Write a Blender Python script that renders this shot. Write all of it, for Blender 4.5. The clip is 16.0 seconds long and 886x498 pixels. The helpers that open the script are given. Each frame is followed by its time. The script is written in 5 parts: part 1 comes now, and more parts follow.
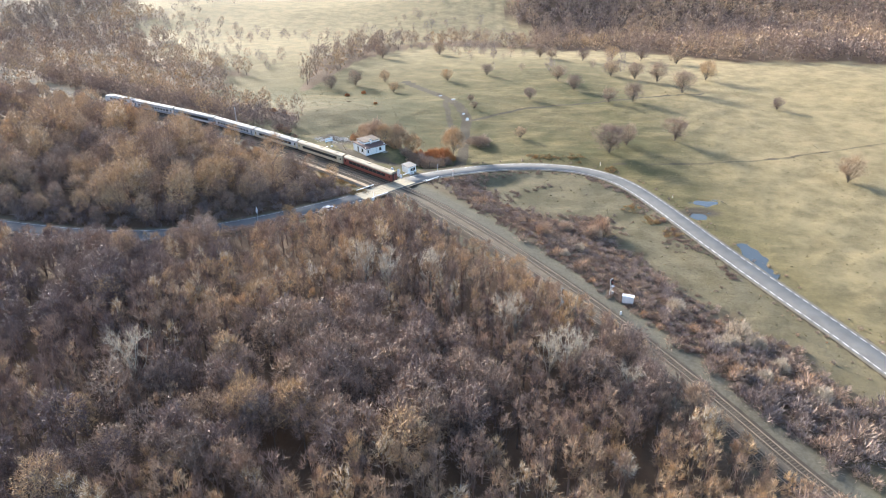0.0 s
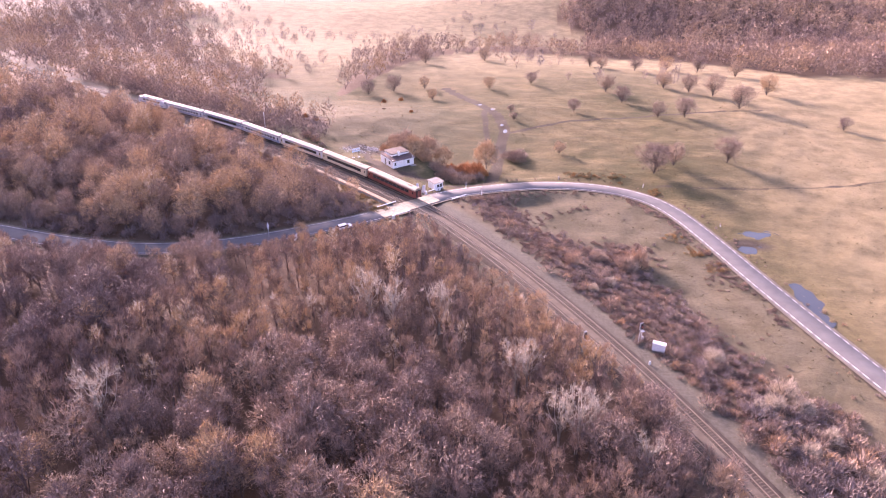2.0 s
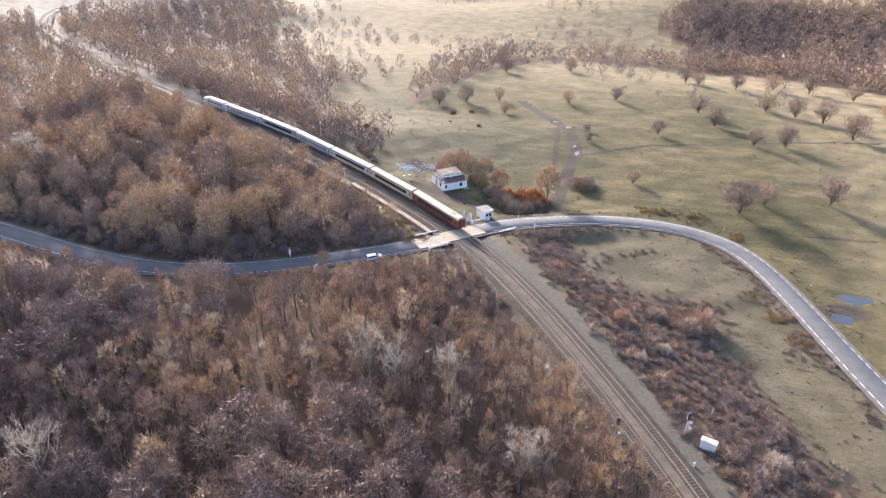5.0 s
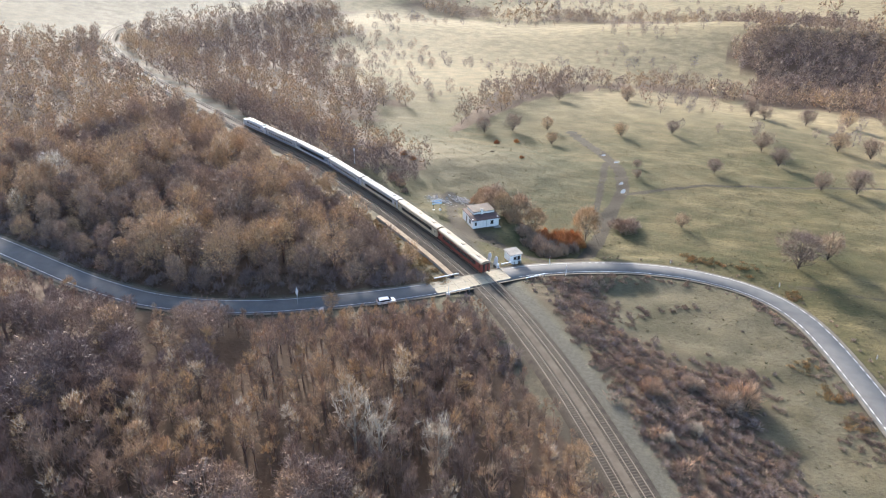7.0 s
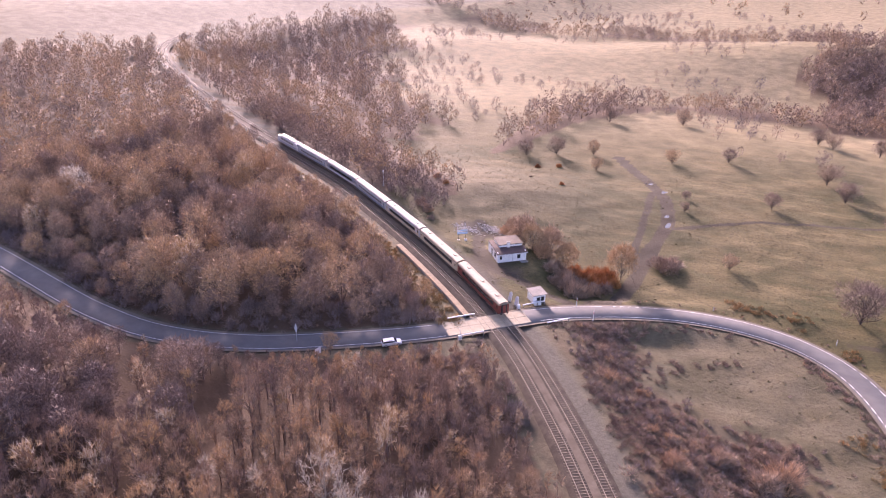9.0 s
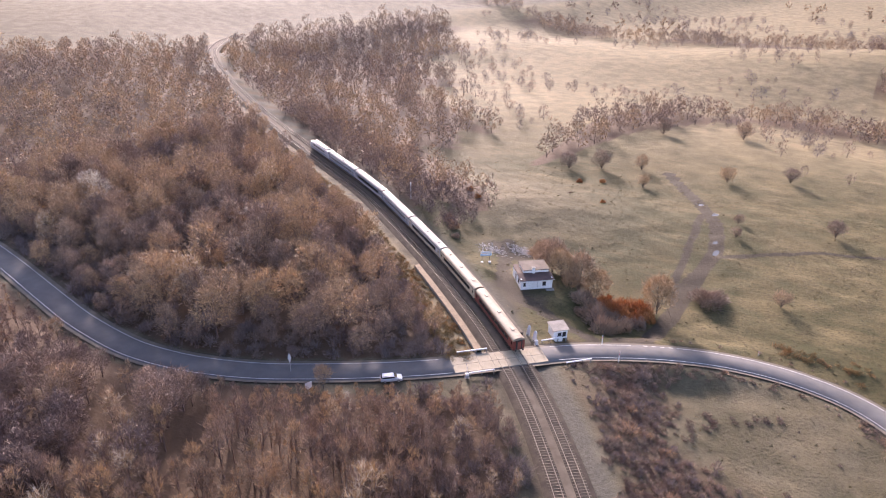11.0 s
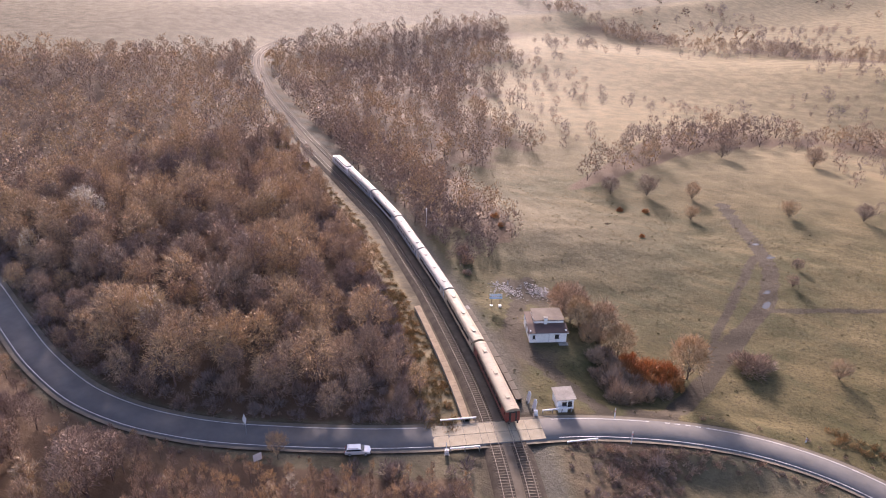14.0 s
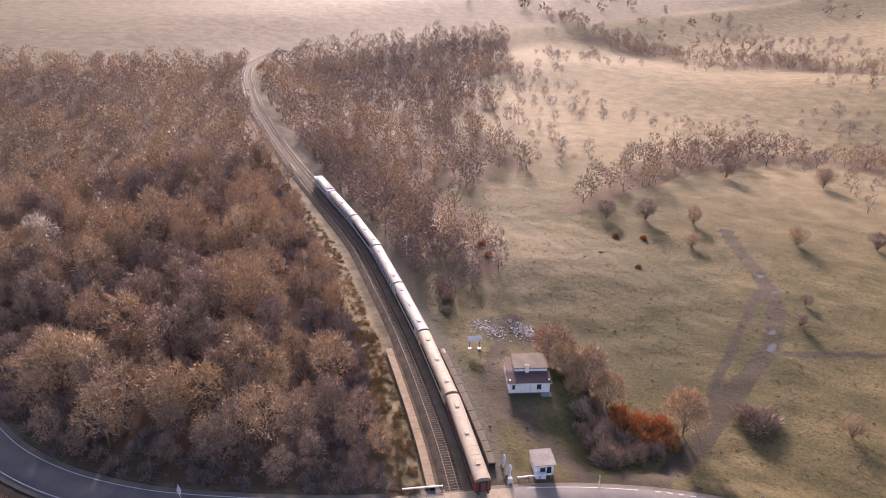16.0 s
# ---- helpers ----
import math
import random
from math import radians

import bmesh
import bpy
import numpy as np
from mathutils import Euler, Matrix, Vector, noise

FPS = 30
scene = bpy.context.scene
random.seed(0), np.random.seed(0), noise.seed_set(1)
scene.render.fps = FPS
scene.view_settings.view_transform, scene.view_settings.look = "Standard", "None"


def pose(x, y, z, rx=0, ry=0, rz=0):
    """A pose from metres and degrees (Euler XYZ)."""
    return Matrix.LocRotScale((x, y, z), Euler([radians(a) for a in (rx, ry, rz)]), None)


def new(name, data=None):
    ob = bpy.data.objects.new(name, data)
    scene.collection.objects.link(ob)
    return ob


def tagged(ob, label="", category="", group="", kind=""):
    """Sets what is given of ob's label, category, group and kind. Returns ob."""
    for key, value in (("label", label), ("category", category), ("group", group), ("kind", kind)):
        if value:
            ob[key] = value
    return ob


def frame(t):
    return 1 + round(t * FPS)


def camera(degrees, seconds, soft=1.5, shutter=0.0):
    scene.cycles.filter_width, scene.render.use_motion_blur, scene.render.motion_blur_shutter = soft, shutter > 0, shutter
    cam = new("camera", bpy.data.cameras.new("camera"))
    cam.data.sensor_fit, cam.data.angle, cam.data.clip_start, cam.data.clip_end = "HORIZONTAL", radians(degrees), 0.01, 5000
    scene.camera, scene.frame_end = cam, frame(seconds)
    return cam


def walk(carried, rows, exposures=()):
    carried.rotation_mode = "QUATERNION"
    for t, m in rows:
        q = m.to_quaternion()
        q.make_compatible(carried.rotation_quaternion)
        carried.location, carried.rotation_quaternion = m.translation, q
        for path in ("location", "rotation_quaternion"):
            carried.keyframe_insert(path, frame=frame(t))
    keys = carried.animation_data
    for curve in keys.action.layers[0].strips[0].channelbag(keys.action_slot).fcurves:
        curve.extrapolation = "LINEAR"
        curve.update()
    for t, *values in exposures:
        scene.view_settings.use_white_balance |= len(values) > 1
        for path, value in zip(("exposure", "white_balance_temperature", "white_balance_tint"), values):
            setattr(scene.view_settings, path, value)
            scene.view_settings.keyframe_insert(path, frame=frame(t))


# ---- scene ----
cam = camera(64.7, 16.0, 1.0)
METRES, EYE, TILT, LEAN, TURN = 145.0, 89.4, -28.0, 0.0, 0.0
ROWS = [
    (0.0, 0.0, 0.0, 0.0, 0.0, 0.0, -0.0),
    (0.5, 0.0123, 0.0249, 0.0126, 0.55, -0.0, -0.39),
    (1.0, 0.0255, 0.0495, 0.0249, 1.45, -0.01, -0.97),
    (1.5, 0.0398, 0.074, 0.037, 2.74, -0.02, -1.71),
    (2.0, 0.0546, 0.0986, 0.049, 4.11, -0.05, -2.42),
    (2.5, 0.0693, 0.123, 0.0614, 5.41, -0.11, -3.12),
    (3.0, 0.0828, 0.1474, 0.0739, 6.56, -0.17, -3.78),
    (5.5, 0.1479, 0.2757, 0.1404, 13.18, -0.75, -7.23),
    (6.0, 0.159, 0.3015, 0.1547, 14.53, -0.66, -7.95),
    (6.5, 0.1688, 0.3276, 0.1688, 15.82, -0.36, -8.65),
    (7.0, 0.1776, 0.3542, 0.1828, 16.82, 0.07, -9.2),
    (7.5, 0.1865, 0.3809, 0.1967, 17.73, 0.52, -9.66),
    (8.0, 0.1947, 0.4079, 0.2103, 18.58, 0.68, -10.12),
    (8.5, 0.2018, 0.4351, 0.2243, 19.8, 0.48, -10.72),
    (9.0, 0.2092, 0.4624, 0.2381, 21.68, 0.14, -11.56),
    (11.5, 0.2331, 0.6018, 0.3089, 27.52, -1.15, -14.06),
    (12.0, 0.2354, 0.6301, 0.3227, 28.43, -1.36, -14.45),
    (12.5, 0.2372, 0.6579, 0.3372, 29.35, -1.57, -14.81),
    (13.0, 0.2375, 0.6863, 0.3514, 30.26, -1.75, -15.21),
    (13.5, 0.2373, 0.7142, 0.3659, 31.19, -1.96, -15.6),
    (14.0, 0.2354, 0.7418, 0.3807, 32.09, -2.13, -15.99),
    (14.5, 0.2336, 0.7698, 0.3953, 32.68, -2.16, -16.19),
    (15.0, 0.2284, 0.7968, 0.4099, 32.71, -2.02, -16.21),
    (15.5, 0.2218, 0.8231, 0.4241, 32.73, -1.85, -16.21),
    (16.0, 0.2147, 0.8466, 0.4377, 32.75, -1.71, -16.21),
]
EXPOSURES = [
    (0.0, 2.12, 5700, 7), (1.5, 2.17, 5850, 14), (2.0, 2.32, 6300, 58), (2.5, 2.37, 6800, 110), (3.0, 2.17, 7000, 131),
    (5.5, 2.02, 5600, 6), (8.0, 1.87, 5700, 11), (8.5, 1.87, 5700, 13), (9.0, 1.87, 6200, 48), (11.5, 1.72, 6100, 30), (16.0, 1.47, 6500, 36),
]
walk(cam, [(t, pose(0, 0, EYE, TILT, LEAN, TURN) @ pose(METRES * x, METRES * y, METRES * z, 90 + pitch, roll, yaw)) for t, x, y, z, yaw, pitch, roll in ROWS], EXPOSURES)

# ---- sky and sun ----
SUN_AZIMUTH, SUN_HEIGHT = 38.0, 18.0      # degrees left of +y, and above the horizon
world = bpy.data.worlds.new("world")
scene.world = world
world.use_nodes = True
wt = world.node_tree
sky = wt.nodes.new("ShaderNodeTexSky")
sky.sky_type, sky.sun_disc = "NISHITA", False
sky.sun_elevation, sky.sun_rotation = radians(SUN_HEIGHT), radians(-SUN_AZIMUTH)
sky.air_density, sky.dust_density = 1.0, 2.5
wt.links.new(sky.outputs[0], wt.nodes["Background"].inputs[0])
wt.nodes["Background"].inputs[1].default_value = 0.115
sun_to = Vector((-math.sin(radians(SUN_AZIMUTH)) * math.cos(radians(SUN_HEIGHT)), math.cos(radians(SUN_AZIMUTH)) * math.cos(radians(SUN_HEIGHT)), math.sin(radians(SUN_HEIGHT))))
sun = new("sun", bpy.data.lights.new("sun", "SUN"))
sun.data.energy, sun.data.angle, sun.data.color = 3.4, radians(6.0), (1.0, 0.87, 0.7)
sun.rotation_euler = sun_to.to_track_quat("Z", "Y").to_euler()
sun.location = (0, 0, 200)

# ---- materials ----
def node_tree(name):
    m = bpy.data.materials.new(name)
    m.use_nodes = True
    return m, m.node_tree, m.node_tree.nodes["Principled BSDF"]


def noise_node(nt, scale, detail=4, rough=0.6, where="Object"):
    tc = nt.nodes.new("ShaderNodeTexCoord") if where == "Object" else nt.nodes.new("ShaderNodeNewGeometry")
    n = nt.nodes.new("ShaderNodeTexNoise")
    n.inputs["Scale"].default_value, n.inputs["Detail"].default_value, n.inputs["Roughness"].default_value = scale, detail, rough
    nt.links.new(tc.outputs["Object" if where == "Object" else "Position"], n.inputs["Vector"])
    return n.outputs["Fac"]


def ramp(nt, fac, stops):
    r = nt.nodes.new("ShaderNodeValToRGB")
    while len(r.color_ramp.elements) < len(stops):
        r.color_ramp.elements.new(0.5)
    for e, (p, c) in zip(r.color_ramp.elements, stops):
        e.position, e.color = p, (*c, 1)
    nt.links.new(fac, r.inputs["Fac"])
    return r.outputs["Color"]


def mix(nt, a, b, fac, mode="MIX"):
    n = nt.nodes.new("ShaderNodeMix")
    n.data_type, n.blend_type = "RGBA", mode
    for i, v in ((0, fac), (6, a), (7, b)):
        if isinstance(v, (int, float)):
            n.inputs[i].default_value = v
        elif isinstance(v, tuple):
            n.inputs[i].default_value = (*v, 1)
        else:
            nt.links.new(v, n.inputs[i])
    return n.outputs[2]


def calc(nt, op, a, b=0.0, clamp=False):
    n = nt.nodes.new("ShaderNodeMath")
    n.operation, n.use_clamp = op, clamp
    for i, v in enumerate((a, b)):
        if isinstance(v, (int, float)):
            n.inputs[i].default_value = v
        else:
            nt.links.new(v, n.inputs[i])
    return n.outputs[0]


def bump(nt, shader, height, strength=0.4, distance=0.05):
    b = nt.nodes.new("ShaderNodeBump")
    b.inputs["Strength"].default_value, b.inputs["Distance"].default_value = strength, distance
    nt.links.new(height, b.inputs["Height"])
    nt.links.new(b.outputs[0], shader.inputs["Normal"])


def plain(name, a, b, scale=1.0, rough=0.8, metal=0.0, fine=12.0, relief=0.3, dirt=(0.1, 0.08, 0.06), dirty=0.25, where="Object"):
    """Two tones in broad patches, a fine grain, and dirt in blotches."""
    m, nt, sh = node_tree(name)
    broad, grain = noise_node(nt, scale, 5, 0.6, where), noise_node(nt, scale * fine, 3, 0.7, where)
    col = mix(nt, a, b, ramp(nt, broad, [(0.35, (0, 0, 0)), (0.65, (1, 1, 1))]))
    col = mix(nt, col, (0.5, 0.5, 0.5), calc(nt, "MULTIPLY", grain, 0.35), "OVERLAY")
    spots = ramp(nt, noise_node(nt, scale * 2.7, 6, 0.7, where), [(0.5, (0, 0, 0)), (0.75, (1, 1, 1))])
    col = mix(nt, col, dirt, calc(nt, "MULTIPLY", spots, dirty))
    nt.links.new(col, sh.inputs["Base Color"])
    sh.inputs["Roughness"].default_value, sh.inputs["Metallic"].default_value = rough, metal
    if rough > 0.9:
        sh.inputs["Specular IOR Level"].default_value = 0.2
    if relief:
        bump(nt, sh, grain, relief, 0.03)
    return m


def attribute(nt, name):
    n = nt.nodes.new("ShaderNodeAttribute")
    n.attribute_name = name
    return n.outputs["Fac"]


def twig_material(name, stops, spread=0.55):
    """Bare twigs: the tone of a tree follows its own hue number, each twig a little off it."""
    m, nt, sh = node_tree(name)
    info = nt.nodes.new("ShaderNodeObjectInfo")
    geo = nt.nodes.new("ShaderNodeNewGeometry")
    tone = calc(nt, "ADD", attribute(nt, "hue"), calc(nt, "MULTIPLY", calc(nt, "SUBTRACT", info.outputs["Random"], 0.5), 0.36))
    tone = calc(nt, "ADD", tone, calc(nt, "MULTIPLY", calc(nt, "SUBTRACT", geo.outputs["Random Per Island"], 0.5), 0.25), True)
    col = ramp(nt, tone, stops)
    light = calc(nt, "ADD", calc(nt, "MULTIPLY", geo.outputs["Random Per Island"], spread), 1 - spread / 2)
    col = mix(nt, col, light, 1.0, "MULTIPLY")
    nt.links.new(col, sh.inputs["Base Color"])
    sh.inputs["Roughness"].default_value = 0.65
    sh.inputs["Specular IOR Level"].default_value = 0.25
    return m


M_TWIG = twig_material("bare twigs", [(0.0, (0.16, 0.112, 0.1)), (0.3, (0.25, 0.175, 0.138)), (0.6, (0.38, 0.265, 0.17)), (0.85, (0.46, 0.3, 0.145)), (1.0, (0.56, 0.5, 0.41))])
M_RUST = twig_material("rusty leaves", [(0.0, (0.22, 0.09, 0.05)), (0.5, (0.42, 0.17, 0.06)), (1.0, (0.5, 0.27, 0.1))])
M_DARKBUSH = twig_material("dark red twigs", [(0.0, (0.18, 0.115, 0.09)), (0.5, (0.25, 0.17, 0.13)), (1.0, (0.4, 0.3, 0.22))])
M_GREYBUSH = twig_material("grey brown scrub", [(0.0, (0.17, 0.13, 0.125)), (0.3, (0.27, 0.215, 0.195)), (0.55, (0.28, 0.205, 0.16)), (0.8, (0.40, 0.28, 0.2)), (1.0, (0.46, 0.29, 0.16))])
M_RUSTGRASS = twig_material("rusty grass", [(0.0, (0.2, 0.15, 0.07)), (0.6, (0.34, 0.22, 0.09)), (1.0, (0.42, 0.2, 0.08))])
M_TUFT = twig_material("dry grass", [(0.0, (0.1, 0.085, 0.04)), (0.5, (0.16, 0.13, 0.065)), (1.0, (0.27, 0.21, 0.115))])
M_WHITEBARK = twig_material("pale twigs", [(0.0, (0.40, 0.32, 0.235)), (1.0, (0.54, 0.46, 0.36))])
M_BARK = plain("bark", (0.085, 0.066, 0.055), (0.13, 0.1, 0.08), 1.5, 0.9, fine=8)
M_PALEBARK = plain("pale bark", (0.30, 0.265, 0.22), (0.42, 0.38, 0.32), 1.5, 0.9, fine=8)

M_ASPHALT = plain("asphalt", (0.115, 0.112, 0.112), (0.15, 0.145, 0.142), 0.25, 0.92, fine=40, relief=0.15, dirt=(0.16, 0.14, 0.11), dirty=0.35)
M_LINE = plain("road paint", (0.75, 0.73, 0.7), (0.6, 0.58, 0.55), 1.0, 0.6, relief=0.05, dirt=(0.25, 0.24, 0.22), dirty=0.5)
M_SHOULDER = plain("gravel shoulder", (0.14, 0.12, 0.095), (0.19, 0.165, 0.13), 0.4, 0.95, fine=30, relief=0.6)
M_BALLAST = plain("ballast", (0.044, 0.034, 0.026), (0.078, 0.062, 0.047), 0.5, 0.95, fine=30, relief=1.0, dirt=(0.07, 0.055, 0.045), dirty=0.5)
M_CINDER = plain("trodden cinders", (0.1, 0.08, 0.06), (0.15, 0.122, 0.092), 0.4, 0.95, fine=20, relief=0.4)
M_RAIL = plain("worn rail steel", (0.2, 0.155, 0.12), (0.27, 0.215, 0.17), 2.0, 0.5, 0.2, relief=0.05, dirt=(0.2, 0.12, 0.07), dirty=0.3)
M_SLEEPER = plain("weathered sleeper", (0.078, 0.062, 0.048), (0.115, 0.093, 0.072), 1.0, 0.9, fine=14, relief=0.5, where="World")
M_SLAB = plain("yellow concrete slab", (0.30, 0.25, 0.17), (0.37, 0.315, 0.225), 0.6, 0.85, fine=20, dirty=0.35)
M_CONCRETE = plain("grey concrete", (0.22, 0.205, 0.185), (0.29, 0.27, 0.245), 0.7, 0.9, fine=18, dirty=0.35)
M_PLANK = plain("platform board", (0.24, 0.175, 0.11), (0.32, 0.24, 0.155), 0.8, 0.9, fine=14, dirty=0.35, where="World")
M_WHITEWALL = plain("whitewashed wall", (0.85, 0.84, 0.82), (0.78, 0.77, 0.75), 0.6, 0.85, relief=0.1, dirt=(0.3, 0.27, 0.23), dirty=0.35)
M_WHITE = plain("white enamel", (0.8, 0.8, 0.8), (0.7, 0.7, 0.71), 1.0, 0.45, relief=0.0, dirt=(0.35, 0.32, 0.28), dirty=0.25)
M_ROOFOLD = plain("old roof sheet", (0.09, 0.07, 0.055), (0.15, 0.115, 0.09), 0.5, 0.85, dirt=(0.1, 0.06, 0.05), dirty=0.5)
M_ROOFFELT = plain("dark red roof felt", (0.075, 0.045, 0.04), (0.11, 0.065, 0.055), 0.6, 0.85, dirty=0.4)
M_ROOFGREY = plain("grey corrugated sheet", (0.24, 0.21, 0.18), (0.33, 0.295, 0.255), 0.6, 0.8, dirty=0.4)
# near-black panels on solid walls: the shade inside openings is painted
M_DARK = plain("painted dark opening", (0.02, 0.02, 0.02), (0.03, 0.028, 0.025), 1.0, 0.9)
M_GREYMETAL = plain("galvanised steel", (0.5, 0.51, 0.52), (0.6, 0.6, 0.6), 1.5, 0.5, 0.5, relief=0.05)
M_BLUE = plain("pale blue paint", (0.35, 0.55, 0.75), (0.45, 0.63, 0.8), 1.0, 0.5, relief=0.0)
M_RUBBLE = plain("pale rubble", (0.5, 0.48, 0.46), (0.3, 0.27, 0.25), 1.2, 0.9, where="World")
M_WOOD = plain("grey wood", (0.2, 0.17, 0.13), (0.28, 0.24, 0.19), 1.2, 0.9)
M_STEELRED = plain("red coach paint", (0.22, 0.055, 0.04), (0.18, 0.045, 0.034), 0.5, 0.4, relief=0.0, dirt=(0.1, 0.06, 0.045), dirty=0.4)
M_CREAM = plain("cream coach paint", (0.62, 0.52, 0.36), (0.55, 0.46, 0.32), 0.5, 0.4, relief=0.0, dirty=0.3)
M_COACHWHITE = plain("pale grey coach paint", (0.62, 0.62, 0.62), (0.55, 0.56, 0.58), 0.5, 0.4, relief=0.0, dirty=0.3)
M_COACHBLUE = plain("slate blue coach paint", (0.24, 0.28, 0.36), (0.2, 0.24, 0.31), 0.5, 0.4, relief=0.0, dirty=0.3)
M_ROOFTAN = plain("tan coach roof", (0.36, 0.29, 0.2), (0.3, 0.245, 0.175), 0.4, 0.65, relief=0.05, dirt=(0.2, 0.16, 0.12), dirty=0.4)
M_ROOFPALE = plain("pale coach roof", (0.31, 0.295, 0.275), (0.25, 0.24, 0.225), 0.4, 0.65, relief=0.05, dirt=(0.2, 0.17, 0.14), dirty=0.4)
M_UNDER = plain("underframe", (0.06, 0.05, 0.045), (0.09, 0.075, 0.06), 1.0, 0.8)
M_RUBBER = plain("rubber", (0.03, 0.03, 0.03), (0.045, 0.045, 0.045), 2.0, 0.85)
M_CARPAINT = plain("silver car paint", (0.72, 0.74, 0.76), (0.76, 0.77, 0.78), 0.5, 0.25, 0.1, relief=0.0, dirty=0.08)
M_RED = plain("red lens", (0.5, 0.03, 0.02), (0.45, 0.03, 0.02), 1.0, 0.3, relief=0.0)


def glass_material():
    m, nt, sh = node_tree("tinted window glass")
    sh.inputs["Base Color"].default_value = (0.02, 0.024, 0.03, 1)
    sh.inputs["Roughness"].default_value = 0.08
    return m


M_GLASS = glass_material()


def water_material():
    m, nt, sh = node_tree("still muddy water")
    sh.inputs["Base Color"].default_value = (0.05, 0.055, 0.058, 1)
    sh.inputs["Roughness"].default_value = 0.06
    bump(nt, sh, noise_node(nt, 1.2, 3), 0.05, 0.02)
    return m


M_WATER = water_material()


def ground_material():
    """Meadow, leaf litter under trees, bare earth of the tracks and the yard, by the plan's cover numbers."""
    m, nt, sh = node_tree("ground")
    big, mid, fine = noise_node(nt, 0.018, 5), noise_node(nt, 0.12, 6, 0.65), noise_node(nt, 1.4, 5, 0.75)
    meadow = mix(nt, (0.06, 0.059, 0.023), (0.125, 0.1, 0.046), ramp(nt, calc(nt, "ADD", calc(nt, "MULTIPLY", big, 0.55), calc(nt, "MULTIPLY", mid, 0.45)), [(0.41, (0, 0, 0)), (0.61, (1, 1, 1))]))
    pos = nt.nodes.new("ShaderNodeTexCoord")
    lay = nt.nodes.new("ShaderNodeMapping")
    lay.inputs["Rotation"].default_value, lay.inputs["Scale"].default_value = (0, 0, radians(33)), (0.035, 0.13, 0.1)
    nt.links.new(pos.outputs["Object"], lay.inputs["Vector"])
    band = nt.nodes.new("ShaderNodeTexNoise")
    band.inputs["Scale"].default_value, band.inputs["Detail"].default_value, band.inputs["Roughness"].default_value = 1.0, 6, 0.65
    nt.links.new(lay.outputs[0], band.inputs["Vector"])
    meadow = mix(nt, meadow, (0.25, 0.19, 0.095), ramp(nt, band.outputs["Fac"], [(0.5, (0, 0, 0)), (0.74, (0.6, 0.6, 0.6))]))
    meadow = mix(nt, meadow, (0.05, 0.048, 0.022), ramp(nt, band.outputs["Fac"], [(0.28, (0.45, 0.45, 0.45)), (0.46, (0, 0, 0))]))
    grain = noise_node(nt, 4.5, 4, 0.8)
    meadow = mix(nt, meadow, (0.215, 0.165, 0.08), ramp(nt, grain, [(0.55, (0, 0, 0)), (0.75, (0.7, 0.7, 0.7))]))
    meadow = mix(nt, meadow, (0.045, 0.036, 0.02), ramp(nt, fine, [(0.5, (0, 0, 0)), (0.66, (0.85, 0.85, 0.85))]))
    dry = mix(nt, (0.155, 0.13, 0.086), (0.075, 0.066, 0.04), ramp(nt, mid, [(0.38, (0, 0, 0)), (0.62, (1, 1, 1))]))
    dry = mix(nt, dry, (0.075, 0.053, 0.04), ramp(nt, fine, [(0.5, (0, 0, 0)), (0.7, (0.8, 0.8, 0.8))]))
    dry = mix(nt, dry, (0.25, 0.205, 0.13), ramp(nt, grain, [(0.55, (0, 0, 0)), (0.75, (0.7, 0.7, 0.7))]))
    litter = mix(nt, (0.075, 0.048, 0.032), (0.135, 0.09, 0.058), fine)
    earth = mix(nt, (0.04, 0.031, 0.022), (0.085, 0.069, 0.049), mid)
    earth = mix(nt, earth, (0.17, 0.148, 0.11), ramp(nt, grain, [(0.55, (0, 0, 0)), (0.75, (0.35, 0.35, 0.35))]))
    earth = mix(nt, earth, (0.04, 0.031, 0.022), ramp(nt, fine, [(0.55, (0, 0, 0)), (0.75, (0.7, 0.7, 0.7))]))
    col = mix(nt, meadow, dry, attribute(nt, "dry"))
    cess = mix(nt, (0.105, 0.102, 0.08), (0.165, 0.155, 0.125), ramp(nt, fine, [(0.38, (0, 0, 0)), (0.62, (1, 1, 1))]))
    straw = mix(nt, (0.185, 0.145, 0.08), (0.285, 0.225, 0.125), ramp(nt, mid, [(0.38, (0, 0, 0)), (0.62, (1, 1, 1))]))
    col = mix(nt, col, straw, attribute(nt, "straw"))
    col = mix(nt, col, litter, attribute(nt, "wood"))
    edge = calc(nt, "ADD", attribute(nt, "bare"), calc(nt, "MULTIPLY", calc(nt, "SUBTRACT", mid, 0.5), 0.8))
    col = mix(nt, col, earth, ramp(nt, edge, [(0.35, (0, 0, 0)), (0.6, (1, 1, 1))]))
    col = mix(nt, col, cess, attribute(nt, "cess"))
    nt.links.new(col, sh.inputs["Base Color"])
    sh.inputs["Roughness"].default_value = 0.85
    sh.inputs["Specular IOR Level"].default_value = 0.12
    bump(nt, sh, calc(nt, "ADD", calc(nt, "MULTIPLY", fine, 0.4), mid), 0.9, 0.6)
    return m


M_GROUND = ground_material()


